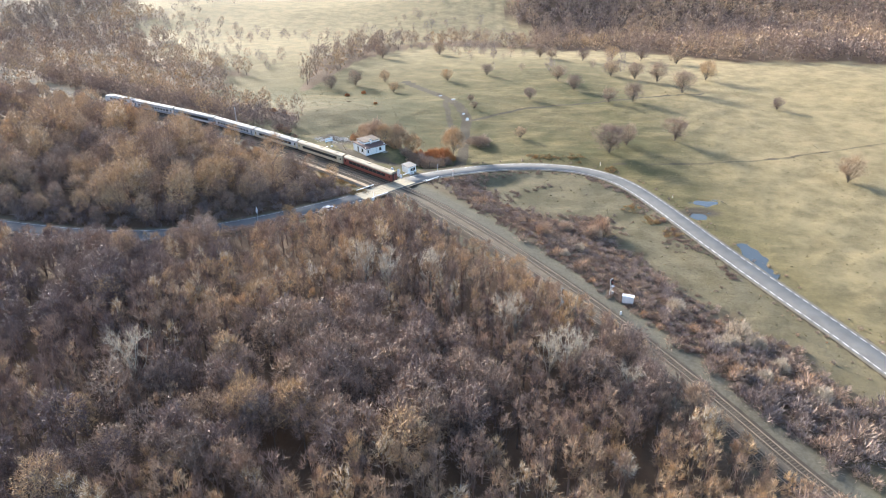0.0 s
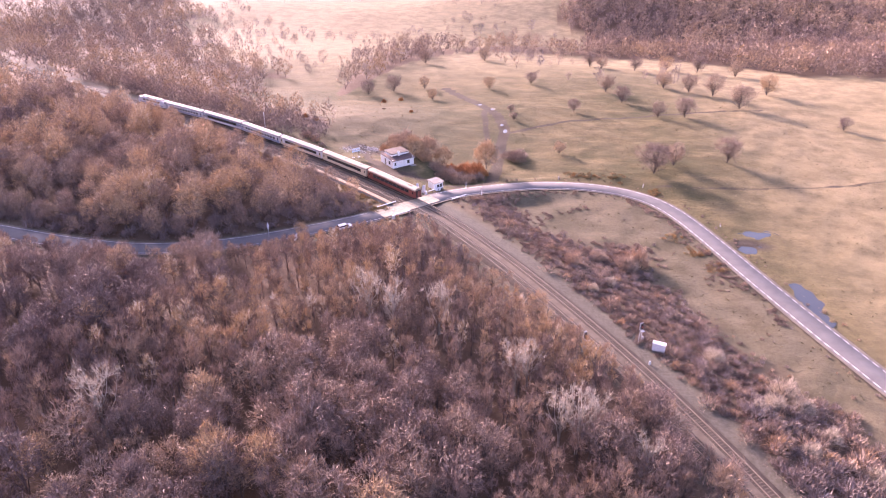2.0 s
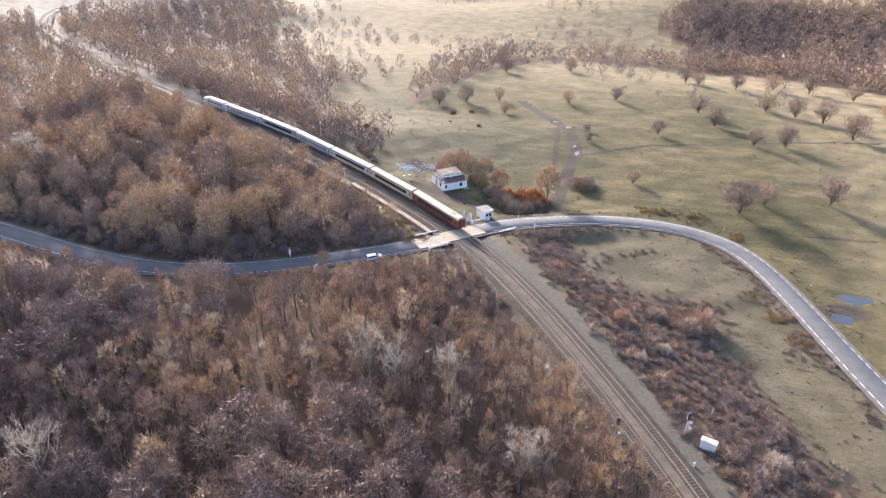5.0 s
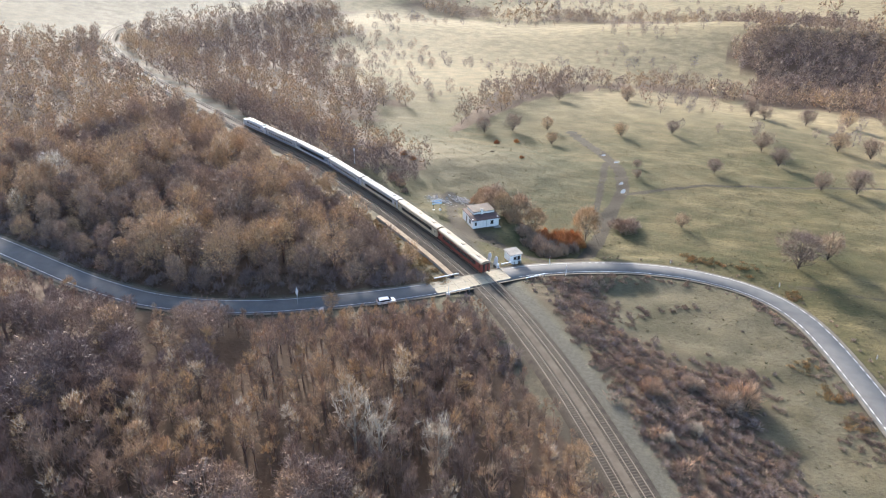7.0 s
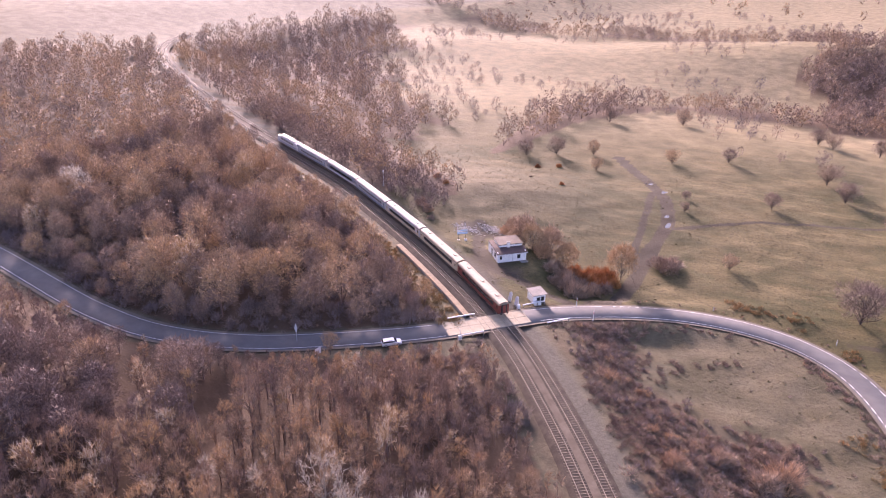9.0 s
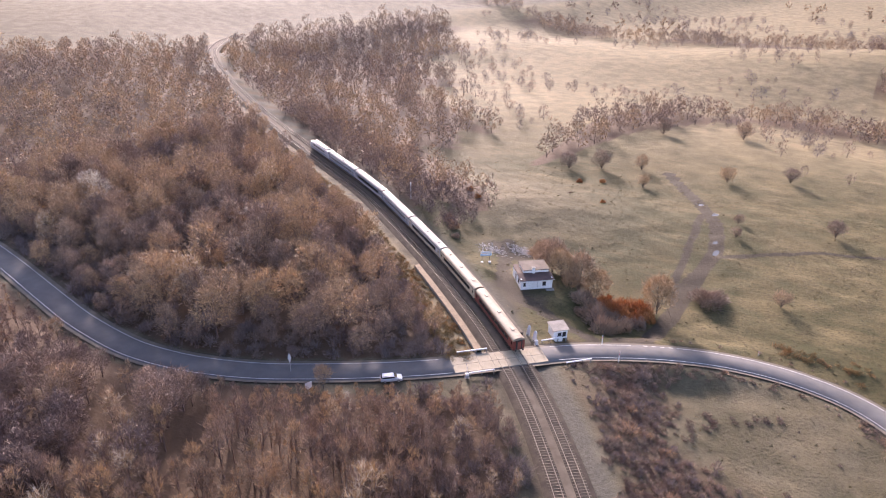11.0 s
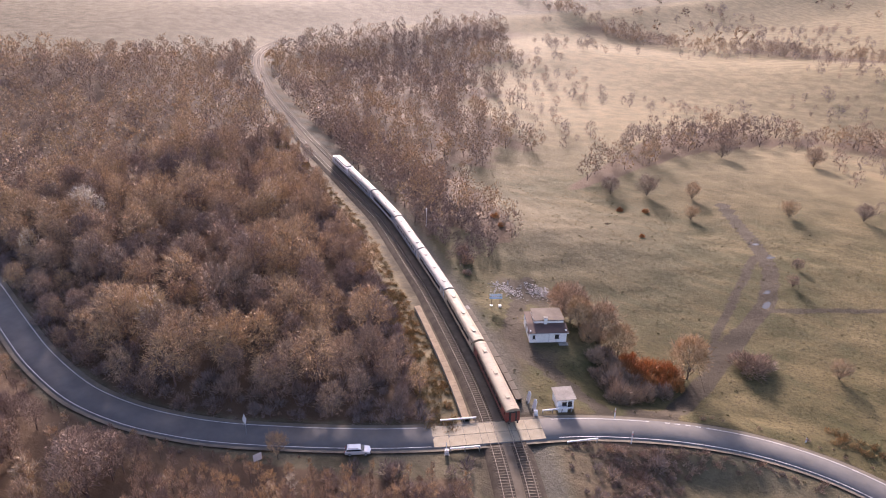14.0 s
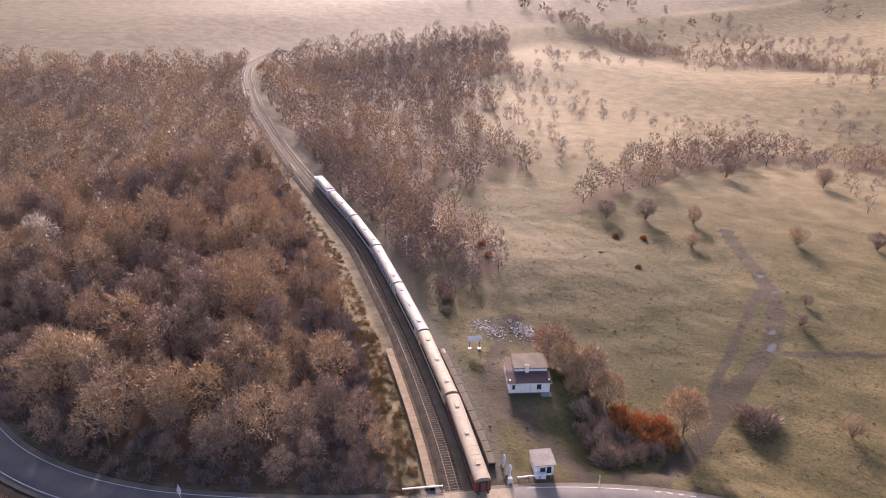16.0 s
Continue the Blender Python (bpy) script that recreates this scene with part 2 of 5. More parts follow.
# ---- plan: lines of the railway and the road, and the lie of the land ----
def polyline(points, step=1.0, blur=8.0):
    """Points joined by a line of even steps, its corners rounded over blur metres."""
    p = np.array(points, float)
    d = np.r_[0, np.cumsum(np.linalg.norm(np.diff(p[:, :2], axis=0), axis=1))]
    s = np.arange(0, d[-1], step)
    q = np.stack([np.interp(s, d, p[:, i]) for i in range(p.shape[1])], 1)
    n = int(3 * blur / step)
    k = np.exp(-0.5 * (np.arange(-n, n + 1) * step / blur) ** 2)
    k /= k.sum()
    pad = np.concatenate([q[:1] + (q[:1] - q[1:n + 1][::-1]), q, q[-1:] + (q[-1:] - q[-n - 1:-1][::-1])])
    return np.stack([np.convolve(pad[:, i], k, "valid") for i in range(q.shape[1])], 1)


AXIS = polyline([(1500, -3000, 0), (250, -400, 0), (117, -40, 0), (92, 22, 0), (73, 62, 0), (60.5, 84, 0), (51, 107, 0), (37.5, 134.5, 0), (24, 157.5, 0), (11, 178, 0), (-6.5, 201.5, 0), (-18.5, 214, 0), (-27, 222, 0),
                  (-42, 234.5, 0), (-60, 249, 0), (-85, 267, 0), (-100, 278, 0), (-140, 300.5, 0), (-177, 321, 0.5), (-216, 344, 1), (-265, 375, 2), (-313, 410, 3), (-339, 433, 4),
                  (-360, 462, 4), (-371, 492, 4), (-376, 530, 4), (-360, 620, 4), (-250, 900, 4), (600, 4500, 4)])
TRACK = AXIS[(AXIS[:, 1] > -40) & (AXIS[:, 1] < 492)]
ROAD = polyline([(-330, 150, 8), (-210, 190, 6), (-147, 180, 4), (-129, 176, 4), (-106.5, 171.5, 3.5), (-87.4, 170, 3), (-73, 172.6, 2.6), (-59, 178.5, 2), (-45.6, 187.4, 1.4), (-35.3, 195, 0.8),
                 (-26, 203.5, -0.12), (-22, 207.3, -0.12), (-12, 216.5, -0.12), (-7, 221.5, -0.5), (-2, 226.5, -1.6), (9, 236, -3.8), (22, 243, -5.3), (36, 245.5, -6), (50, 243.5, -6.4), (60, 237, -6.5), (65.5, 228.5, -6.5), (69.5, 218, -6.5), (74.4, 202.4, -6.5),
                 (78.5, 188, -6.5), (85.9, 166.5, -7), (92, 148.3, -7), (96, 137, -7), (104, 110, -7), (120, 60, -7)], blur=5.0)


def tangents(line):
    g = np.gradient(line[:, :2], axis=0)
    return g / np.linalg.norm(g, axis=1)[:, None]


TRACK_T, ROAD_T = tangents(TRACK), tangents(ROAD)
AXIS = AXIS[::2]
AXIS_T = tangents(AXIS)


def nearest(line, x, y):
    """For flat arrays: the index of the nearest point of a line and the distance to it."""
    idx, dist = np.zeros(len(x), int), np.zeros(len(x))
    for a in range(0, len(x), 20000):
        b = slice(a, a + 20000)
        d = (x[b, None] - line[None, ::2, 0]) ** 2 + (y[b, None] - line[None, ::2, 1]) ** 2
        i = d.argmin(1)
        idx[b], dist[b] = i * 2, np.sqrt(d[np.arange(len(i)), i])
    return idx, dist


def ss(v, a, b):
    u = np.clip((v - a) / (b - a), 0, 1)
    return u * u * (3 - 2 * u)


def bumpy(x, y, cx, cy, rx, ry=None):
    return np.exp(-((x - cx) / rx) ** 2 - ((y - cy) / (ry or rx)) ** 2)


PONDS = [(89.4, 177, 3.4, 9.0), (87.2, 213.5, 4.8, 2.4), (81.6, 203.0, 4.2, 3.0), (10.5, 303, 0.8, 3.2), (9.2, 309.5, 0.6, 1.6), (5.0, 333, 0.9, 1.3), (-1, 341, 1.5, 0.7)]
LEVELS = []


def land(x, y):
    """Height of the ground and the signed distance from the railway (east is positive), for flat arrays."""
    i, d = nearest(AXIS, x, y)
    side = (x - AXIS[i, 0]) * AXIS_T[i, 1] - (y - AXIS[i, 1]) * AXIS_T[i, 0]
    e = np.where(side >= 0, d, -d)
    i, d = nearest(TRACK, x, y)
    off = ss(e, 15, 110)
    r = np.hypot(x, y)
    east = -6.5 * ss(e, 5, 40) - 0.032 * np.clip(y - 320, 0, 380) * off + 4.5 * bumpy(x, y, -55, 306, 32, 26) + 3.0 * bumpy(x, y, 30, 415, 90, 45)
    east += off * (-6) * bumpy(x, y, 120, 540, 220, 60) + off * 17 * bumpy(x, y, 230, 700, 190, 80) + off * 10 * bumpy(x, y, 40, 690, 110, 60) + off * 9 * bumpy(x, y, -200, 640, 160, 70) + 6 * bumpy(x, y, 230, 330, 50, 120)
    west = 3.5 * ss(-e, 5, 55) + 13 * ss(-x, 230, 470) * ss(-e, 10, 130)
    z = np.where(e >= 0, east, west) + 0.5 * np.sin(x / 17 + 1.3) * np.sin(y / 23) * ss(np.abs(e), 25, 60) + 1.6 * np.sin(x / 61 + 0.4) * np.sin(y / 53 + 1.9) * ss(np.abs(e), 40, 120)
    z += 0.22 * np.sin(x / 3.1 + np.sin(y / 4.3)) * np.sin(y / 3.7 + np.sin(x / 5.1)) * ss(np.abs(e), 12, 30)
    z = z + 35 * ss(r, 1300, 2600) - 6 * ss(r, 800, 1200)
    w = 1 - ss(np.hypot(x + 25.0, y - 248.0), 8.0, 14.0)
    z = z * (1 - w) - 1.2 * w
    w = 1 - ss(d, 6.0, 11.0)
    z = z * (1 - w) + (TRACK[i, 2] - 0.75) * w
    j, dr = nearest(ROAD, x, y)
    w = (1 - ss(dr, 4.6, 12.0)) * ss(np.abs(e), 5.5, 9)
    z = z * (1 - w) + (ROAD[j, 2] - 0.25) * w
    for (px, py, rx, ry), level in zip(PONDS, LEVELS):
        q = ((x - px) / rx) ** 2 + ((y - py) / ry) ** 2
        wob = 1 + 0.3 * np.sin(x * 1.3 + y * 0.7) + 0.25 * np.sin(y * 1.1 - x * 0.6)
        g = (1 - ss(q, 1.0, 3.0)) * ss(dr, 4.4, 6.0)
        z = z * (1 - g) + g * (level - 0.35 + 0.35 * np.minimum(q * wob, 1.4))
    return z, e


LEVELS = [float(land(np.array([float(p[0])]), np.array([float(p[1])]))[0][0]) for p in PONDS]


def at(x, y):
    return float(land(np.array([float(x)]), np.array([float(y)]))[0][0])


# ---- mesh helpers ----
def mesh_arrays(name, verts, faces, material, smooth=False, hue=None):
    """A mesh from arrays of corners and of triangles or quads."""
    me = bpy.data.meshes.new(name)
    verts, faces = np.asarray(verts, np.float32), np.asarray(faces, np.int32)
    n, k = faces.shape
    me.vertices.add(len(verts))
    me.vertices.foreach_set("co", verts.ravel())
    me.loops.add(n * k)
    me.loops.foreach_set("vertex_index", faces.ravel())
    me.polygons.add(n)
    me.polygons.foreach_set("loop_start", np.arange(0, n * k, k, dtype=np.int32))
    me.update(calc_edges=True)
    if smooth:
        me.polygons.foreach_set("use_smooth", np.ones(n, bool))
    if hue is not None:
        me.attributes.new("hue", "FLOAT", "POINT").data.foreach_set("value", np.asarray(hue, np.float32))
    me.materials.append(material)
    return me


def strip(name, line, tang, across, material, lift=0.0, ends=None):
    """A band along a line: across is its cross-section, pairs of (offset to the right, height)."""
    a, b = ends or (0, len(line))
    p, t = line[a:b], tang[a:b]
    nrm = np.stack([t[:, 1], -t[:, 0]], 1)
    rows = [np.c_[p[:, :2] + nrm * o, p[:, 2] + h + lift] for o, h in across]
    k, n = len(rows), len(p)
    v = np.stack(rows, 1).reshape(-1, 3)
    f = [(i * k + j, i * k + j + 1, (i + 1) * k + j + 1, (i + 1) * k + j) for i in range(n - 1) for j in range(k - 1)]
    return mesh_arrays(name, v, f, material)


def under(ob, parent):
    ob.parent = parent
    return ob


def part(name, bm, material, parent, label="", at_=None):
    """Links a bmesh as one mesh object under a thing or a part."""
    me = bpy.data.meshes.new(name)
    bm.to_mesh(me)
    bm.free()
    me.materials.append(material)
    ob = new(name, me)
    ob.parent = parent
    if at_ is not None:
        ob.matrix_basis = at_
    return tagged(ob, label)


def thing(name, label, category, m, group="", kind=""):
    ob = new(name)
    ob.empty_display_size = 0.5
    ob.matrix_basis = m
    return tagged(ob, label, category, group, kind)


def box(x0, y0, z0, x1, y1, z1, bevel=0.0, bm=None):
    bm = bm or bmesh.new()
    vs = bmesh.ops.create_cube(bm, size=1.0)["verts"]
    for v in vs:
        v.co = Vector(((x0 + x1) / 2 + v.co.x * (x1 - x0), (y0 + y1) / 2 + v.co.y * (y1 - y0), (z0 + z1) / 2 + v.co.z * (z1 - z0)))
    if bevel:
        es = {e for v in vs for e in v.link_edges}
        bmesh.ops.bevel(bm, geom=list(es), offset=bevel, segments=2, affect="EDGES")
    return bm


def tube(a, b, r0, r1=None, sides=8, bm=None):
    bm = bm or bmesh.new()
    a, b = Vector(a), Vector(b)
    q = (b - a).to_track_quat("Z", "Y").to_matrix().to_4x4()
    bmesh.ops.create_cone(bm, cap_ends=True, segments=sides, radius1=r0, radius2=r0 if r1 is None else r1, depth=(b - a).length, matrix=Matrix.Translation((a + b) / 2) @ q)
    return bm


def prism(outline, y0, y1, bm=None, bevel=0.0):
    """An outline of (x, z) pushed along y."""
    bm = bm or bmesh.new()
    a = [bm.verts.new((x, y0, z)) for x, z in outline]
    b = [bm.verts.new((x, y1, z)) for x, z in outline]
    n = len(a)
    fs = [bm.faces.new(a), bm.faces.new(b[::-1])]
    for i in range(n):
        fs.append(bm.faces.new((a[i], b[i], b[(i + 1) % n], a[(i + 1) % n])))
    bmesh.ops.recalc_face_normals(bm, faces=fs)
    if bevel:
        bmesh.ops.bevel(bm, geom=list({e for f in fs for e in f.edges}), offset=bevel, segments=2, affect="EDGES")
    return bm


# ---- where trees stand ----
def patchy(x, y, s):
    return np.sin(x / s + 1.7 * np.sin(y / (s * 1.3))) * np.sin(y / (s * 0.9) + 1.3 * np.sin(x / (s * 1.1)))


def wooded(x, y):
    """0 to 1: how much of the ground is under closed woods."""
    _, e = land(x, y)
    _, dr = nearest(ROAD, x, y)
    j, _ = nearest(ROAD, x, y)
    near = (e < -5.5) & (dr > 5.0)
    south = (x - ROAD[j, 0]) * ROAD_T[j, 1] - (y - ROAD[j, 1]) * ROAD_T[j, 0] > 0
    near &= ~(south & (x > -52) & (dr < 6.5 + 0.15 * np.clip(x + 52, 0, 30)) & (y > 150))
    near &= ~(south & (e > -8.5) & (y > 165))
    near &= ~(~south & (e > -13.5 + 4 * ss(y, 262, 300)) & (y < 300))
    near &= ~((x < -380 + 0.35 * (y - 400)) & (y > 300))
    edge = np.interp(y, [300, 314, 360, 423, 495, 637, 790], [-76, -84, -106, -150, -205, -262, -400])
    left = (e > 8) & (x < edge + 14 * np.sin(y / 15) + 8 * np.sin(y / 5.3 + x / 7)) & (x > -430) & (y < 700)
    k, d = nearest(BELT, x, y)
    behind = (x - BELT[k, 0]) * BELT_T[k, 1] - (y - BELT[k, 1]) * BELT_T[k, 0] < 0
    belt = behind & (d < 26 + 8 * np.sin(x / 13)) & (x > -75)
    ridge = behind & (x > 62 + 10 * np.sin(y / 17)) & (y < 700)
    _, d = nearest(BELT_FAR, x, y)
    return near | left | belt | ridge | (d < 15 + 5 * np.sin(x / 19))


THICKET = [(-6, 224), (7, 229), (18, 207), (30, 200), (42, 195), (50, 200), (50, 184), (57, 168), (66, 145), (78, 128), (92, 92), (66, 88), (32, 158), (8, 204)]


def tangled(x, y):
    """0 to 1: how deep a place lies in the tangle of brush between railway and road."""
    p = np.array(THICKET, float)
    q = np.roll(p, -1, 0)
    inside = np.zeros(len(x), bool)
    far = np.full(len(x), 1e9)
    for (ax, ay), (bx, by) in zip(p, q):
        inside ^= ((ay > y) != (by > y)) & (x < (bx - ax) * (y - ay) / (by - ay + 1e-9) + ax)
        t = np.clip(((x - ax) * (bx - ax) + (y - ay) * (by - ay)) / ((bx - ax) ** 2 + (by - ay) ** 2), 0, 1)
        far = np.minimum(far, np.hypot(x - ax - t * (bx - ax), y - ay - t * (by - ay)))
    return ss(np.where(inside, far, -far) + 3.5 * patchy(x, y, 5.0), -7.0, 3.0)


BELT = polyline([(-62, 385), (-48, 432), (-20, 490), (10, 508), (46, 504), (129, 473), (176, 422), (257, 402), (400, 380)], 2.0, 10.0)
BELT_T = tangents(BELT)
BELT_FAR = polyline([(-300, 800), (-155, 745), (-41, 775), (62, 740), (140, 760)], 2.0, 10.0)


# ---- ground ----
def spaced(lo, fine_lo, fine_hi, hi, step):
    mids = list(np.arange(fine_lo, fine_hi, step))
    out, s, v = [], step, fine_hi
    while v < hi:
        out.append(v)
        s *= 1.09
        v += s
    left, s, v = [], step, fine_lo
    while v > lo:
        s *= 1.09
        v -= s
        left.append(v)
    return np.array(left[::-1] + mids + out + [hi])


def path_cover(x, y, points, width):
    line = polyline(points, 1.0, 4.0)
    _, d = nearest(line, x, y)
    return 1 - ss(d, width * 0.5, width * 0.5 + 1.3)


def build_ground():
    gx, gy = spaced(-4200, -75, 112, 4200, 1.3), spaced(-3500, 80, 335, 4700, 1.3)
    X, Y = np.meshgrid(gx, gy)
    x, y = X.ravel(), Y.ravel()
    z, e = land(x, y)
    nx, ny = len(gx), len(gy)
    i = np.arange(nx * ny).reshape(ny, nx)
    f = np.stack([i[:-1, :-1], i[:-1, 1:], i[1:, 1:], i[1:, :-1]], -1).reshape(-1, 4)
    me = mesh_arrays("ground", np.c_[x, y, z], f, M_GROUND, True)
    jr, dr = nearest(ROAD, x, y)
    _, dt = nearest(TRACK, x, y)
    wood = np.maximum(wooded(x, y), 0.75 * tangled(x, y) * (e > 8))
    inside = (e > 0) & (((x - ROAD[jr, 0]) * ROAD_T[jr, 1] - (y - ROAD[jr, 1]) * ROAD_T[jr, 0]) > 0) & (y > 60) & (y < 250)
    dry = np.maximum(inside * 0.7, (e < 0) * 0.9) + 0.7 * ss(-x, 60, 200) + 0.5 * bumpy(x, y, -60, 305, 50, 35)
    # tan grass; on the far slopes its strong paleness also stands in for haze
    straw = 0.85 * ss(y, 340, 480) * (e > 0) + 0.75 * ss(x, 70, 125) * (e > 0) + 0.7 * (e < -6.5) * (1 - ss(-e, 11, 16)) * ss(y, 205, 212) * (1 - ss(y, 275, 300))
    cess = 0.6 * (e > 0) * ss(dt, 3.5, 4.5) * (1 - ss(dt, 7.5, 10.0)) * (dr > 5)
    bare = np.maximum(0.8 * (1 - ss(dr, 3.5, 5.2)), np.where(e > 0, 0.75, 0.5) * (1 - ss(dt, 6, 9.5)))
    bare = np.maximum(bare, 0.62 * bumpy(x, y, -30, 236, 13, 22))
    bare = np.maximum(bare, 0.95 * path_cover(x, y, [(-1, 228), (-6, 233), (-16, 235), (-27, 239), (-35, 246), (-40, 258), (-46, 275)], 2.6))
    bare = np.maximum(bare, 0.95 * path_cover(x, y, [(4, 234), (6, 245), (8, 262), (9, 285), (11, 303), (7, 325), (-3, 344), (-20, 372)], 3.4))
    bare = np.maximum(bare, 0.95 * bumpy(x, y, 2.5, 235, 5, 5))
    bare = np.maximum(bare, 0.52 * path_cover(x, y, [(62, 247), (90, 248), (130, 254), (180, 268)], 1.4))
    bare = np.maximum(bare, 0.7 * path_cover(x, y, [(13, 300), (40, 318), (75, 328), (130, 345)], 1.5))
    bare = np.maximum(bare, 0.8 * path_cover(x, y, [(8, 262), (4, 280), (3, 300), (1, 330)], 1.8))
    bare = np.maximum(bare, 0.9 * bumpy(x, y, -42, 268, 10, 8))
    bare = np.maximum(bare, 0.8 * bumpy(x, y, 84, 206, 9, 5))
    for n, v in (("wood", wood), ("dry", np.clip(dry, 0, 1)), ("straw", np.clip(straw, 0, 1)), ("cess", cess), ("bare", bare)):
        me.attributes.new(n, "FLOAT", "POINT").data.foreach_set("value", v.astype(np.float32))
    tagged(new("ground", me), "rolling winter meadow with dry grass, leaf litter and bare earth", "ground", kind="structure")


build_ground()


def build_ponds():
    for (px, py, rx, ry), level in zip(PONDS, LEVELS):
        bm = bmesh.new()
        c = bm.verts.new((0, 0, 0))
        ring = [bm.verts.new((1.5 * rx * math.cos(a), 1.5 * ry * math.sin(a), 0)) for a in np.linspace(0, 2 * math.pi, 40, endpoint=False)]
        for a, b in zip(ring, ring[1:] + ring[:1]):
            bm.faces.new((c, a, b))
        ob = part("water", bm, M_WATER, None)
        ob.location = (px, py, level - 0.08)
        tagged(ob, "still muddy rainwater pool lying in the grass", "water", "pools in the meadow", "structure")


build_ponds()


def build_road():
    road = tagged(new("road", strip("road", ROAD, ROAD_T, [(-3.3, -0.4), (-3.0, 0.0), (0, 0.05), (3.0, 0.0), (3.3, -0.4)], M_ASPHALT)), "grey asphalt country road with worn white lines", "road", kind="structure")
    cross = int(nearest(ROAD, np.array([-14.5]), np.array([211.5]))[0][0])
    turn = cross + 92
    for o in (-2.65, 2.65):
        for ends in ((2, cross - 16), (cross + 9, cross + 30), (cross + 40, turn)) if o < 0 else ((2, cross - 14), (cross + 9, turn)):
            under(new("edge_line", strip("edge_line", ROAD, ROAD_T, [(o - 0.06, 0.012), (o + 0.06, 0.012)], M_LINE, 0.012, ends)), road)
        for k in range(turn, len(ROAD) - 4, 3):
            under(new("line_dash", strip("line_dash", ROAD, ROAD_T, [(o - 0.1, 0.012), (o + 0.1, 0.012)], M_LINE, 0.012, (k, k + 3))), road)
    for k in range(cross + 32, cross + 40, 2):
        under(new("line_dash", strip("line_dash", ROAD, ROAD_T, [(-2.73, 0.012), (-2.57, 0.012)], M_LINE, 0.012, (k, k + 2))), road)
    for s, o in ((-1, -3.9), (1, 3.0)):
        sh = strip("shoulder", ROAD, ROAD_T, [(o, -0.16), (o + 0.9, -0.06)], M_SHOULDER, 0.03)
        under(new("shoulder", sh), road)
    return cross


CROSS = build_road()
TS = int(nearest(TRACK, np.array([-14.0]), np.array([210.0]))[0][0])      # place along the railway of the level crossing


def track_pose(s, o, z=0.0):
    """Pose at s metres along the railway, o metres east of its middle, x pointing on along it."""
    i = int(np.clip(s, 0, len(TRACK) - 2))
    p, t = TRACK[i] + (TRACK[i + 1] - TRACK[i]) * (s - i), TRACK_T[i]
    return pose(p[0] + t[1] * o, p[1] - t[0] * o, p[2] + z, 0, 0, math.degrees(math.atan2(t[1], t[0])))


def build_railway():
    bed = tagged(new("railway_bed", strip("railway_bed", TRACK, TRACK_T, [(-4.8, -1.0), (-3.7, -0.19), (-0.4, -0.21), (0.4, -0.21), (3.7, -0.19), (4.8, -1.0)], M_BALLAST)), "brown grey ballast bed of a double railway line", "railway bed", kind="structure")
    under(new("cinder_path", strip("cinder_path", TRACK, TRACK_T, [(-0.8, -0.19), (0, -0.16), (0.8, -0.19)], M_CINDER)), bed)
    sleeper = bpy.data.meshes.new("sleeper")
    bm = box(-0.12, -1.25, -0.3, 0.12, 1.25, -0.175, 0.02)
    bm.to_mesh(sleeper)
    bm.free()
    sleeper.materials.append(M_SLEEPER)
    for o, w in ((-2.15, "westerly"), (2.15, "easterly")):
        tr = thing("railway_track", "worn steel rails on weathered sleepers", "railway track", pose(0, 0, 0), "railway tracks", "structure")
        for g in (-0.75, 0.75):
            prof = [(o + g - 0.07, -0.17), (o + g - 0.045, -0.02), (o + g - 0.045, 0.0), (o + g + 0.045, 0.0), (o + g + 0.045, -0.02), (o + g + 0.07, -0.17)]
            under(new("rail", strip("rail", TRACK, TRACK_T, prof, M_RAIL)), tr)
        v, f = [], []
        base = np.array([(a, b, c) for a in (-0.12, 0.12) for b in (-1.25, 1.25) for c in (-0.3, -0.175)], float)
        quads = np.array([(0, 1, 3, 2), (4, 6, 7, 5), (0, 4, 5, 1), (2, 3, 7, 6), (1, 5, 7, 3)])
        s = 60.0
        while s < len(TRACK) - 5:
            m = track_pose(s, o)
            y = m.translation.y
            if 84 < y < 165 and y % 1 < 2:
                ob = new("sleeper", sleeper)
                ob.parent, ob.matrix_basis = tr, m @ pose(0, 0, random.uniform(-0.01, 0.01), 0, 0, random.uniform(-1, 1))
            else:
                a = np.array(m)
                f.append(quads + 8 * len(v))
                v.append(base @ a[:3, :3].T + a[:3, 3])
            s += 0.68
        tagged(under(new("sleepers", mesh_arrays("sleepers", np.concatenate(v), np.concatenate(f), M_SLEEPER)), tr), kind="stuff")


build_railway()


# ---- level crossing, platforms ----
def road_pose(s, o, z=0.0):
    p, t = ROAD[s], ROAD_T[s]
    return pose(p[0] + t[1] * o, p[1] - t[0] * o, p[2] + z, 0, 0, math.degrees(math.atan2(t[1], t[0])))


def build_crossing():
    root = thing("level_crossing", "worn yellowish concrete slabs across the railway tracks", "level crossing", pose(0, 0, 0), kind="structure")
    slab = bpy.data.meshes.new("slab")
    bm = box(-1.47, -1.42, -0.12, 1.47, 1.42, 0.09, 0.02)
    bm.to_mesh(slab)
    bm.free()
    slab.materials.append(M_SLAB)
    for s in range(CROSS - 13, CROSS + 6, 3):
        for o in (-1.45, 1.45):
            ob = new("slab", slab)
            ob.parent, ob.matrix_basis = root, road_pose(s, o, random.uniform(-0.012, 0.012)) @ pose(0, 0, 0, random.uniform(-0.3, 0.3), random.uniform(-0.3, 0.3), 0)


